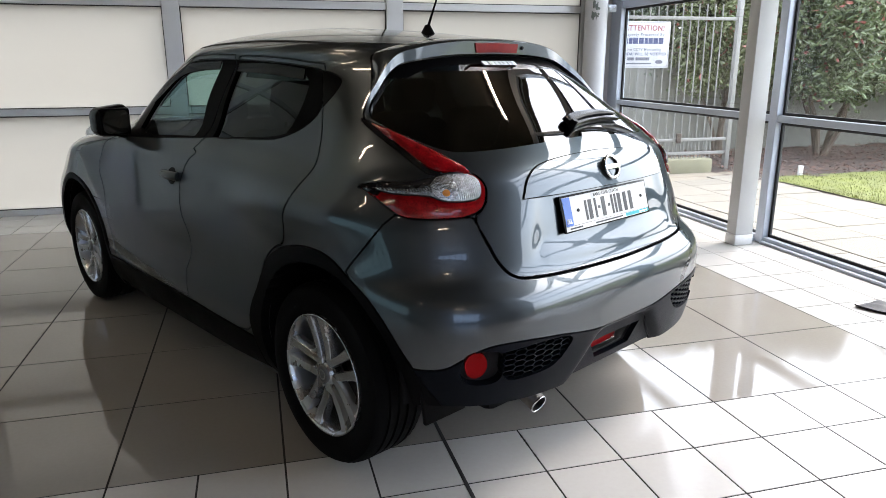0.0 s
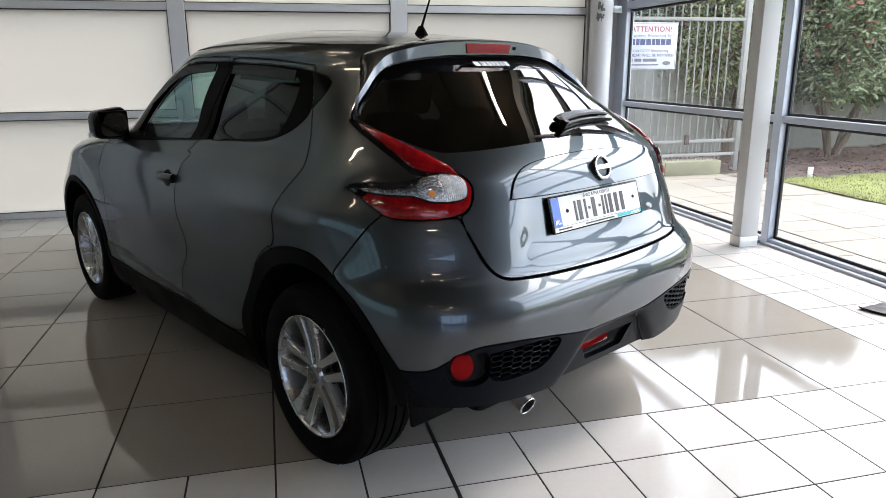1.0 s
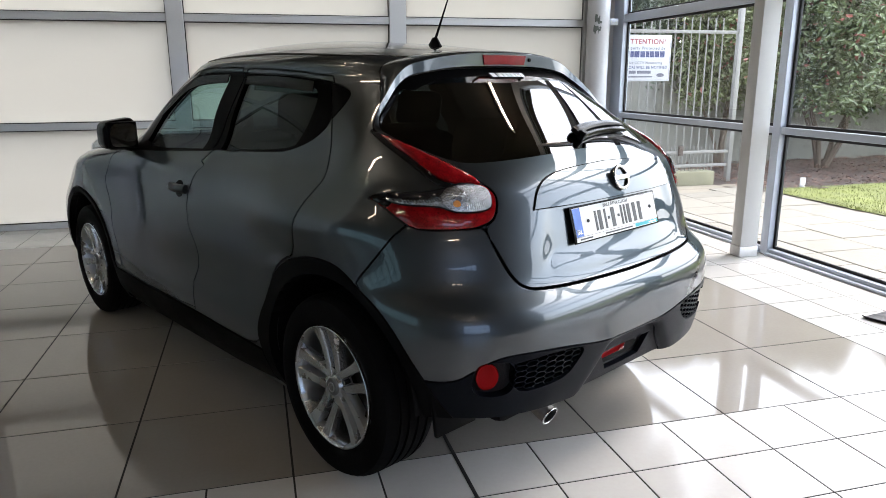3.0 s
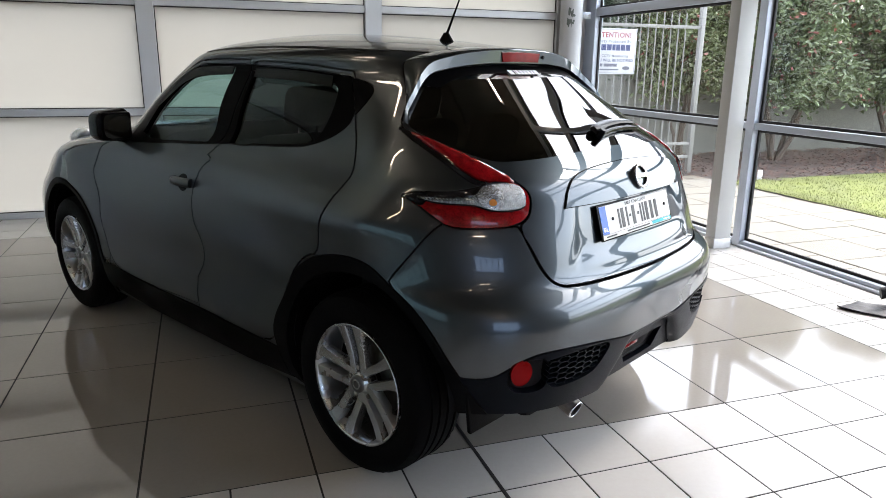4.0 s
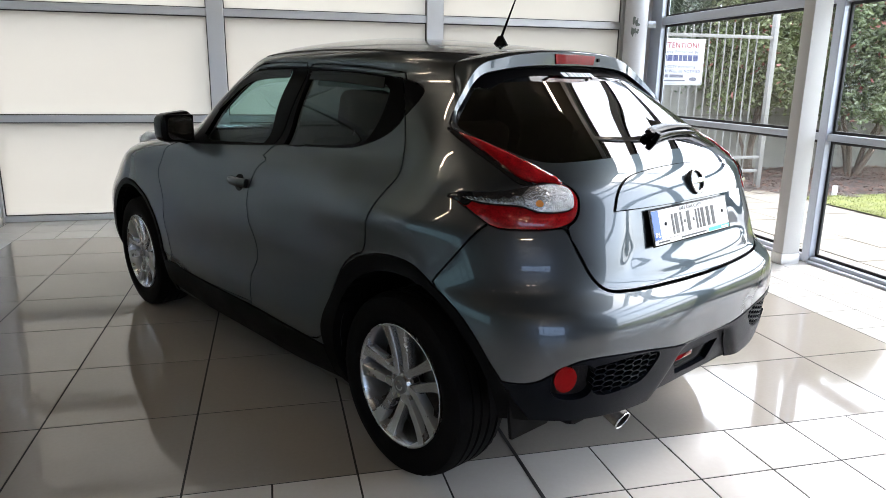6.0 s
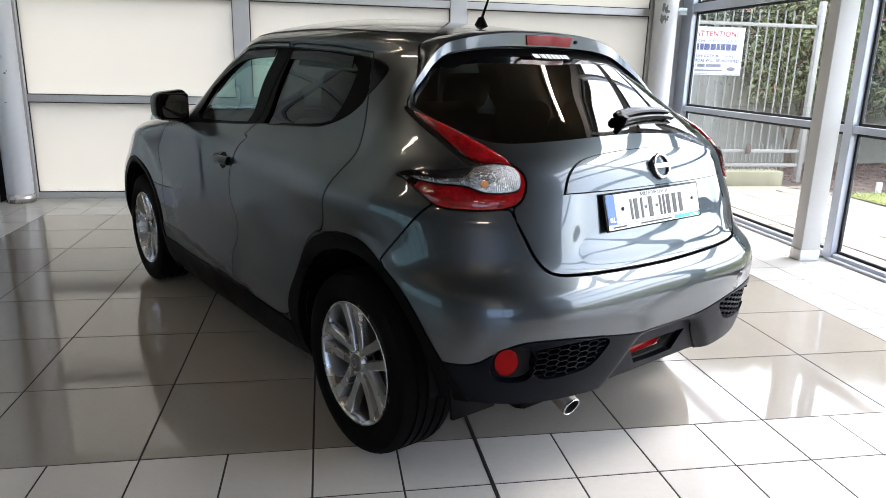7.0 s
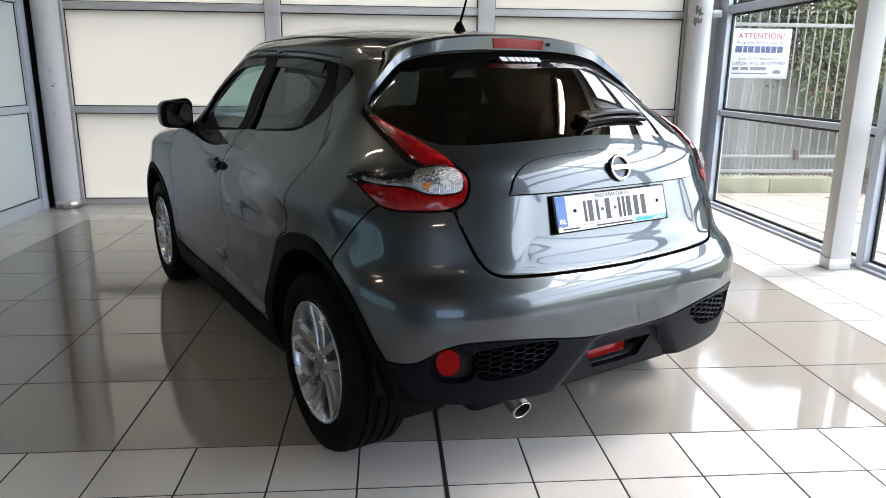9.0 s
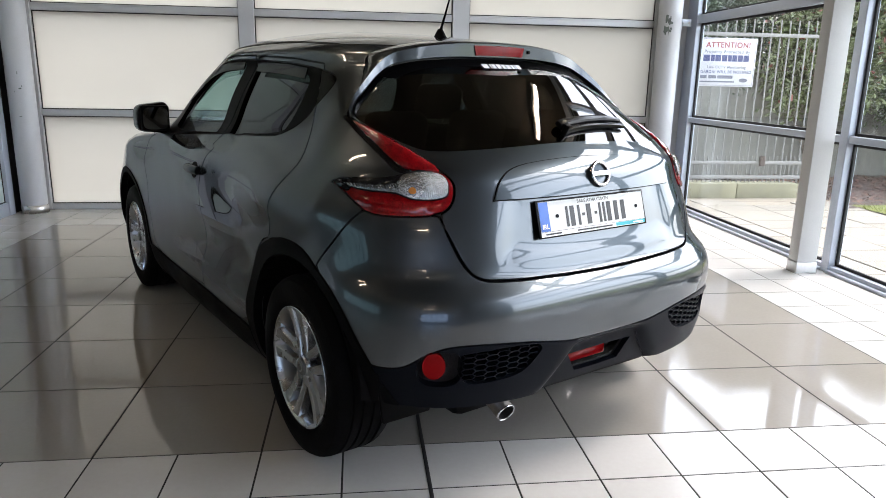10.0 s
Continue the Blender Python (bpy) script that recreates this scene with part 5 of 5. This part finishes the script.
# cabin: seats, dashboard, steering wheel
def seat(x, y, w, tall, head=True):
    s = thing("seat", "", "")
    s.parent, s.matrix_basis = car, pose(x, y, 0.36)
    box("cushion", (-0.05, -w / 2, 0.0), (0.50, w / 2, 0.20), SEAT_CLOTH, s, 0.05)
    box("backrest", (-0.09, -w / 2, 0.05), (0.06, w / 2, tall), SEAT_CLOTH, s, 0.05, m=pose(0, 0, 0, 0, -14, 0), segments=3)
    if head:
        n = 1 if w < 0.7 else 3
        for k in range(n):
            yy = 0 if n == 1 else (k - 1) * w / 3
            box("headrest", (-0.06, yy - 0.13, tall + 0.04), (0.05, yy + 0.13, tall + 0.22), SEAT_CLOTH, s, 0.045, m=pose(0, 0, 0, 0, -14, 0), segments=3)
            for d in (-0.05, 0.05):
                rod("headrest_rod", pose(0, 0, 0, 0, -14, 0) @ Vector((0, yy + d, tall - 0.02)), pose(0, 0, 0, 0, -14, 0) @ Vector((0, yy + d, tall + 0.07)), 0.006, CHROME, s, n=8)


seat(1.10, 0.35, 0.50, 0.78)
seat(1.10, -0.35, 0.50, 0.78)
seat(0.30, 0.0, 1.18, 0.68)
box("dashboard", (1.72, -0.66, 0.62), (2.08, 0.66, 0.98), CABIN, car, 0.07)
v, f = [], []
for i in range(36):
    a = 2 * math.pi * i / 36
    for j in range(8):
        b = 2 * math.pi * j / 8
        r = 0.180 + 0.016 * math.cos(b)
        v.append((0.016 * math.sin(b), r * math.cos(a), r * math.sin(a)))
for i in range(36):
    for j in range(8):
        f.append((i * 8 + j, i * 8 + (j + 1) % 8, (i + 1) % 36 * 8 + (j + 1) % 8, (i + 1) % 36 * 8 + j))
sw = ob_from("steering_wheel", v, f, CABIN, car, True, "black steering wheel")
sw.matrix_basis = Matrix.Translation((1.56, -0.35, 0.93)) @ pose(0, 0, 0, 0, -24, 0)
box("wheel_boss", (-0.01, -0.16, -0.05), (0.04, 0.16, 0.05), CABIN, sw, 0.015)

# ---- outside ----
YARD = -0.12
SOIL = surface("brown_leaf_litter", (0.055, 0.040, 0.033), 0.95, 0, 0.5, 25, 3, 0.8)
LAWN = surface("lawn_green", (0.120, 0.132, 0.030), 0.9, 0, 0.45, 30, 2, 0.6)
SLAB = surface("buff_paving_slab", (0.168, 0.150, 0.121), 0.8, 0, 0.2, 14, 2.2, 0.3, each=0.6)
CONCRETE = surface("weathered_concrete", (0.215, 0.208, 0.178), 0.9, 0, 0.22, 12, 1.3, 0.4)
KERB = surface("mossy_concrete", (0.19, 0.178, 0.115), 0.9, 0, 0.3, 9, 3, 0.5)
GALV = surface("galvanised_steel", (0.205, 0.198, 0.185), 0.55, 0.2, 0.12, 40, 6)
SIGN = surface("white_sign_board", (0.43, 0.43, 0.445), 0.5)
SIGN_RED = surface("red_print", (0.24, 0.03, 0.03), 0.5)
SIGN_BLUE = surface("navy_print", (0.03, 0.04, 0.12), 0.5)
SIGN_GREY = surface("grey_print", (0.10, 0.10, 0.13), 0.5)
BARK = surface("brown_bark", (0.10, 0.075, 0.055), 0.9, 0, 0.3, 40, 6, 0.6)
LEAF = surface("glossy_green_leaf", (0.115, 0.145, 0.070), 0.27, 0, 0.6, 9, 3, 0.0)
LEAF_DARK = surface("dull_dark_leaf", (0.075, 0.095, 0.055), 0.5, 0, 0.4, 9, 3, 0.0)
LEAF_RED = surface("young_red_leaf", (0.20, 0.06, 0.045), 0.4, 0, 0.3, 9, 3, 0.0)

tagged(box("ground", (-300, -300, -0.6), (300, 300, YARD - 0.05), SOIL), "bare brown ground", "ground", kind="structure")
rng = random.Random(11)


def rough_sheet(name, x0, x1, y0, y1, z, step, amp, material, label, category, kind="structure", seed=0):
    nx, ny = max(2, int((x1 - x0) / step)), max(2, int((y1 - y0) / step))
    verts = [(x0 + (x1 - x0) * i / nx, y0 + (y1 - y0) * j / ny, z + amp * noise.noise(Vector((i * step * 2.2 + seed, j * step * 2.2, seed)))) for j in range(ny + 1) for i in range(nx + 1)]
    faces = [(j * (nx + 1) + i, j * (nx + 1) + i + 1, (j + 1) * (nx + 1) + i + 1, (j + 1) * (nx + 1) + i) for j in range(ny) for i in range(nx)]
    return tagged(ob_from(name, verts, faces, material, None, True), label, category, kind=kind)


rough_sheet("flower_bed", 5.75, 24, 5.5, 8.6, YARD - 0.002, 0.12, 0.05, SOIL, "bed of brown soil and dead leaves under the shrubs", "flower bed", seed=3)
rough_sheet("lawn", 6.02, 24, -14, 5.68, YARD + 0.012, 0.25, 0.010, LAWN, "short bright green lawn beside the paving", "lawn", seed=7)

# grass blades, thickest where the lawn is near
verts, faces = [], []
for _ in range(26000):
    x, y = 6.03 + 7.2 * rng.random() ** 1.6, -1.0 + 6.70 * rng.random()
    h, a, w = rng.uniform(0.012, 0.032), rng.uniform(0, 6.28), rng.uniform(0.003, 0.006)
    lean = rng.uniform(0.0, 0.03)
    b = len(verts)
    z = YARD + 0.01
    verts += [(x - w * math.cos(a), y - w * math.sin(a), z), (x + w * math.cos(a), y + w * math.sin(a), z), (x + lean * math.sin(a), y - lean * math.cos(a), z + h)]
    faces.append((b, b + 1, b + 2))
tagged(ob_from("grass", verts, faces, LAWN), "short green grass blades", "grass", kind="stuff")
# fallen leaves and twigs on the bed
verts, faces = [], []
for _ in range(5000):
    x, y, a, s = rng.uniform(5.85, 13), rng.uniform(5.65, 8.4), rng.uniform(0, 6.28), rng.uniform(0.015, 0.04)
    z = YARD + rng.uniform(0.015, 0.05)
    b = len(verts)
    c, d = s * math.cos(a), s * math.sin(a)
    verts += [(x - c, y - d, z), (x + d * 0.4, y - c * 0.4, z + 0.01), (x + c, y + d, z + rng.uniform(0, 0.02)), (x - d * 0.4, y + c * 0.4, z)]
    faces.append((b, b + 1, b + 2, b + 3))
LITTER = surface("dry_leaf", (0.13, 0.065, 0.045), 0.8, 0, 0.6, 6, 2)
tagged(ob_from("leaf_litter", verts, faces, LITTER), "fallen brown and reddish leaves", "leaf litter", kind="stuff")

# low kerb wall with the fence on it
kerb = thing("kerb_wall", "low mossy concrete kerb below the fence", "kerb", kind="structure")
for k in range(5):
    box("kerb_block", (1.25 + 0.9 * k, 6.38, YARD - 0.06), (2.15 + 0.9 * k - 0.006, 6.66, YARD + 0.185 + 0.006 * (k % 2)), KERB, kerb, 0.012)
fence = thing("steel_fence", "galvanised steel bar fence with round-topped bars", "fence", pose(0, 6.53, 0))
for k, x in enumerate(np.arange(2.649, 5.85, 0.1256)):
    bm = bmesh.new()
    add_rod(bm, (x, 0, 0.06), (x, 0, 2.19), 0.0092, n=8)
    part("bar", bm, GALV, fence, smooth=True)
    if x < 5.75:
        bm = bmesh.new()
        add_rod(bm, (x + 0.063, 0.004, 0.06), (x + 0.063, 0.004, 0.42), 0.0092, n=8)
        part("short_bar", bm, GALV, fence, smooth=True)
for z in (0.115, 0.31, 1.975):
    box("rail", (2.6, -0.02, z), (6.03, -0.012, z + 0.045), GALV, fence, 0.002)
for x in (2.56, 6.065):
    box("fence_post", (x - 0.035, -0.035, -0.2), (x + 0.035, 0.035, 2.32), GALV, fence, 0.004)
latch = box("latch", (5.19, -0.06, 0.29), (5.26, -0.025, 0.43), surface("rusty_iron", (0.08, 0.06, 0.05), 0.8, 0.3, 0.4, 60), fence, 0.006)

# sign on the fence
sign = thing("warning_sign", "white warning sign with red heading and blue print on the fence", "sign", pose(4.565, 6.495, 1.642, 90, 0, 0))
box("board", (-0.395, -0.305, -0.004), (0.395, 0.305, 0.0), SIGN, sign, 0.002)
for lo, hi in (((-0.382, 0.289), (0.382, 0.293)), ((-0.382, -0.293), (0.382, -0.289)), ((-0.382, -0.289), (-0.378, 0.289)), ((0.378, -0.289), (0.382, 0.289))):
    box("border", (*lo, 0.0005), (*hi, 0.0012), SIGN_GREY, sign)
lettering("heading", "ATTENTION!", 0.095, SIGN_RED, sign, pose(0, 0.215, 0.001), spread=1.12, bold=0.0022)
lettering("text_line", "Property Protected By:", 0.056, SIGN_GREY, sign, pose(0, 0.132, 0.001), spread=1.2, bold=0.001)
lettering("text_line", "Live CCTV Monitoring", 0.048, SIGN_GREY, sign, pose(0, -0.062, 0.001), spread=1.2, bold=0.001)
lettering("text_line", "GARDAI WILL BE NOTIFIED", 0.052, SIGN_BLUE, sign, pose(0, -0.122, 0.001), spread=1.12, bold=0.001)
x = -0.33
for w in (0.105, 0.06, 0.09, 0.085, 0.06, 0.075, 0.08, 0.085):
    box("print_bar", (x, 0.012, 0.0005), (x + w * 0.86, 0.092, 0.0014), SIGN_BLUE, sign)
    x += w
for x0, x1, y0, y1 in ((-0.35, -0.26, -0.205, -0.165), (-0.235, -0.13, -0.205, -0.165), (-0.11, 0.10, -0.205, -0.165), (-0.35, 0.13, -0.255, -0.237)):
    box("print_bar", (x0, y0, 0.0005), (x1, y1, 0.0014), SIGN_GREY, sign)
bm = bmesh.new()
bmesh.ops.create_circle(bm, cap_ends=True, segments=24, radius=1, matrix=Matrix.Translation((0.25, -0.225, 0.0012)) @ Matrix.Diagonal((0.06, 0.026, 1, 1)))
part("print_mark", bm, SIGN_GREY, sign)

# garden wall and the pale building behind the fence
garden_wall = tagged(box("garden_wall", (4.9, 8.6, -0.3), (26, 8.85, 1.55), CONCRETE, bevel=0.02), "weathered grey concrete garden wall", "wall", kind="structure")
for k in range(8):
    box("coping", (4.9 + 2.6 * k, 8.55, 1.55), (4.9 + 2.6 * k + 2.59, 8.9, 1.62), CONCRETE, garden_wall, 0.01)
pale = thing("outbuilding", "pale rendered building behind the fence", "building")
box("wall", (1.0, 9.3, -0.3), (5.6, 12.0, 3.2), surface("pale_render", (0.27, 0.262, 0.245), 0.9, 0, 0.1, 20, 1.2, 0.2), pale)
box("roof_edge", (0.9, 9.15, 3.2), (5.75, 12.1, 3.36), CONCRETE, pale, 0.02)
box("plinth", (1.0, 9.24, -0.3), (5.6, 9.299, 0.9), CONCRETE, pale, 0.01)


def leaves_into(verts, faces, c, n, spread, size, rg):
    for _ in range(n):
        p = Vector((rg.gauss(0, 1), rg.gauss(0, 1), rg.gauss(0, 1)))
        p = Vector(c) + p * spread
        d = Vector((rg.uniform(-1, 1), rg.uniform(-1, 1), rg.uniform(-0.9, 0.5))).normalized()
        s = d.orthogonal().normalized()
        s = (s * rg.uniform(-1, 1) + d.cross(s) * rg.uniform(-1, 1)).normalized()
        w = s.cross(d).normalized()
        l, k = size * rg.uniform(0.7, 1.3), size * rg.uniform(0.20, 0.28)
        b = len(verts)
        fold = w * k * 0.5
        verts += [p, p + d * l * 0.35 + s * k + fold, p + d * l * 0.75 + s * k * 0.8 + fold, p + d * l, p + d * l * 0.75 - s * k * 0.8 + fold, p + d * l * 0.35 - s * k + fold]
        faces += [(b, b + 1, b + 2, b + 3), (b, b + 3, b + 4, b + 5)]


def shrub(x, y, height, wide, seed, clumps, label, leaf=LEAF, red=0.07, low=0.30, size=0.098):
    """Several bent stems from one foot and a loose crown of leaf clumps."""
    rg = random.Random(seed)
    s = thing("shrub", label, "shrub", pose(x, y, YARD + 0.02), group="shrubs")
    tips = []
    for k in range(4):
        a = 2 * math.pi * k / 4 + rg.uniform(-0.5, 0.5)
        pts, p, lean = [], Vector((0.05 * math.cos(a), 0.05 * math.sin(a), -0.05)), rg.uniform(0.12, 0.4)
        for j in range(7):
            pts.append(p.copy())
            p = p + Vector((math.cos(a) * lean, math.sin(a) * lean, 1)) * height * 0.13 + Vector((rg.uniform(-1, 1), rg.uniform(-1, 1), 0)) * 0.09
        tube("stem", pts, rg.uniform(0.03, 0.055), BARK, s, 7, taper=0.3)
        tips += pts[3:]
    groups = {False: ([], []), True: ([], [])}
    for _ in range(clumps):
        a, r, h = rg.uniform(0, 6.28), wide * math.sqrt(rg.random()), rg.random()
        z = height * (low + (1.05 - low) * h) if low < 1 else 0
        keep = 0.65 + 0.45 * noise.noise(Vector((a * 1.3 + seed, z * 1.7, r)))
        c = Vector((r * keep * math.cos(a) * (1 - 0.35 * h * h), r * keep * math.sin(a) * (1 - 0.35 * h * h), z + rg.uniform(-0.15, 0.15)))
        for _ in range(rg.randint(9, 15)):
            leaves_into(*groups[rg.random() < red * (0.3 + h)], c, 1, 0.10, size, rg)
    ob_from("crown", *groups[False], leaf, s)
    if groups[True][1]:
        ob_from("young_leaves", *groups[True], LEAF_RED, s, label="young reddish leaves")
    return s


shrub(8.7, 7.55, 3.6, 1.5, 3, 2300, "large evergreen shrub with glossy green and young red leaves")
shrub(10.9, 7.0, 3.7, 1.6, 4, 2300, "large evergreen shrub with glossy green and young red leaves")
shrub(7.0, 8.0, 3.4, 1.2, 9, 1500, "evergreen shrub with yellowish-green leaves beside the fence", surface("yellow_green_leaf", (0.10, 0.12, 0.045), 0.45, 0, 0.4, 9, 3), 0.05, 0.36)
shrub(5.9, 9.3, 3.5, 1.25, 6, 900, "dull dark evergreen shrub behind the fence", LEAF_DARK, 0.0, 0.42, 0.075)
shrub(13.4, 7.4, 3.8, 1.7, 8, 2000, "large evergreen shrub with glossy green and young red leaves")
shrub(7.6, 10.6, 4.6, 1.9, 12, 1300, "dull dark evergreen shrub behind the garden wall", LEAF_DARK, 0.0, 0.22, 0.13)
shrub(10.6, 10.8, 4.8, 2.2, 13, 1300, "dull dark evergreen shrub behind the garden wall", LEAF_DARK, 0.0, 0.22, 0.13)
shrub(14.2, 10.8, 4.8, 2.2, 15, 1200, "dull dark evergreen shrub behind the garden wall", LEAF_DARK, 0.0, 0.22, 0.13)
# small white post stub in the bed
stub = thing("white_stub", "small white plastic pipe stub in the bed", "pipe", pose(6.72, 5.75, YARD))
rod("pipe", (0, 0, -0.02), (0, 0, 0.13), 0.035, surface("white_plastic", (0.75, 0.74, 0.70), 0.5), stub)

# ---- small things on the floor ----
BLACK_CLOTH = surface("black_coated_cloth", (0.012, 0.012, 0.014), 0.6, 0, 0.3, 60, 9, 0.4)
bag = thing("black_mat", "crumpled black floor mat lying on the pale tiles", "mat", pose(3.0, 0.62, 0, 0, 0, -62) @ Matrix.Diagonal((0.72, 0.72, 1.0, 1)))
rg = random.Random(4)
nx, ny = 26, 16
verts, faces = [], []
for j in range(ny + 1):
    for i in range(nx + 1):
        x, y = -0.36 + 0.72 * i / nx, -0.17 + 0.34 * j / ny
        fold = max(0.0, math.sin(5.5 * x + 2.2 * y + 0.6)) ** 2
        z = 0.010 + 0.075 * fold * (0.5 + j / ny) + 0.03 * noise.noise(Vector((x * 6, y * 7, 2)))
        verts.append((x + 0.05 * math.sin(9 * y), y + 0.03 * math.sin(8 * x), max(z, 0.004)))
n = len(verts)
verts += [(a, b, max(c - 0.006, 0.001)) for a, b, c in verts]
for j in range(ny):
    for i in range(nx):
        a = j * (nx + 1) + i
        faces += [(a, a + 1, a + nx + 2, a + nx + 1), (n + a + nx + 1, n + a + nx + 2, n + a + 1, n + a)]
rim = [i for i in range(nx + 1)] + [(j + 1) * (nx + 1) - 1 for j in range(1, ny + 1)] + [ny * (nx + 1) + i for i in range(nx - 1, -1, -1)] + [j * (nx + 1) for j in range(ny - 1, 0, -1)]
for a, b in zip(rim, rim[1:] + rim[:1]):
    faces.append((a, n + a, n + b, b))
ob_from("sheet", verts, faces, BLACK_CLOTH, bag, True)
tube("rolled_edge", [(-0.16 + 0.5 * k / 10, 0.13 + 0.04 * math.sin(k * 0.7), 0.085 + 0.02 * math.sin(k * 0.9)) for k in range(11)], 0.038, BLACK_CLOTH, bag, 12, taper=0.8)

# ---- paving and tiles, piece by piece ----
def slab_mesh(name, w, d, h, edge, material):
    """A tile with a small chamfer, its top at z = 0, one corner at the origin."""
    e = edge
    v = [(0, 0, -h), (w, 0, -h), (w, d, -h), (0, d, -h), (0, 0, -e), (w, 0, -e), (w, d, -e), (0, d, -e), (e, e, 0), (w - e, e, 0), (w - e, d - e, 0), (e, d - e, 0)]
    f = [(0, 1, 5, 4), (1, 2, 6, 5), (2, 3, 7, 6), (3, 0, 4, 7), (4, 5, 9, 8), (5, 6, 10, 9), (6, 7, 11, 10), (7, 4, 8, 11), (8, 9, 10, 11)]
    me = bpy.data.meshes.new(name)
    me.from_pydata(v, [], f)
    me.materials.append(material)
    return me


rng = random.Random(21)
GAP = 0.007
big = slab_mesh("tile", 0.6 - GAP - 0.001, 0.6 - GAP - 0.001, 0.0055, 0.0003, TILE_GREY)
small = slab_mesh("tile", 0.3 - GAP, 0.3 - GAP, 0.0055, 0.0004, TILE_WHITE)
for i in range(-5, 4):
    for j in range(7):
        t = new("tile", big)
        t.parent, t.matrix_basis = floor, pose(i * 0.6 + GAP / 2, j * 0.6 + GAP / 2, rng.uniform(-0.0002, 0.0002), rng.uniform(-0.02, 0.02), rng.uniform(-0.02, 0.02), 0)
far_v, far_f = [], []
for i in range(-33, 11):
    for j in range(-30, 18):
        x, y = i * 0.3, j * 0.3
        if -3.0 - 1e-6 < x < 2.4 - 1e-6 and -1e-6 < y < 4.2 - 1e-6:
            continue
        if x + 0.15 > RIGHT - 0.1 or y + 0.3 > BACK + 0.2 or (x < LEFT_X - 0.1 and y > -0.31):
            continue
        if x > LEFT_X - 0.1 and y > -1.6:
            t = new("tile", small)
            t.parent, t.matrix_basis = floor, pose(x + GAP / 2, y + GAP / 2, rng.uniform(-0.0002, 0.0002), rng.uniform(-0.025, 0.025), rng.uniform(-0.025, 0.025), 0)
        else:
            b = len(far_v)
            far_v += [(x + GAP / 2, y + GAP / 2, 0), (x + 0.3 - GAP / 2, y + GAP / 2, 0), (x + 0.3 - GAP / 2, y + 0.3 - GAP / 2, 0), (x + GAP / 2, y + 0.3 - GAP / 2, 0)]
            far_f.append((b, b + 1, b + 2, b + 3))
tagged(ob_from("tiles", far_v, far_f, TILE_WHITE, floor), kind="stuff")

patio = tagged(box("pavement", (RIGHT + 0.125, -14, -0.5), (6.07, 6.37, YARD - 0.012), surface("sand_bedding", (0.20, 0.17, 0.13), 0.95, 0, 0.3, 60)), "paving of buff concrete slabs outside the glazing", "pavement", kind="structure")
slabs = [slab_mesh("paving_slab", 0.645 - 0.014, w - 0.014, 0.03, 0.004, SLAB) for w in (0.4, 0.6)]
for i in range(4):
    y, k = -7.2, 0
    while y < 6.3:
        w = 0.4 if (k + i) % 3 else 0.6
        if y + w > 6.39:
            break
        t = new("paving_slab", slabs[0 if w == 0.4 else 1])
        t.parent, t.matrix_basis = patio, pose(RIGHT + 0.13 + i * 0.645, y, YARD + rng.uniform(-0.003, 0.003), rng.uniform(-0.3, 0.3), rng.uniform(-0.3, 0.3), 0)
        y += w
        k += 1
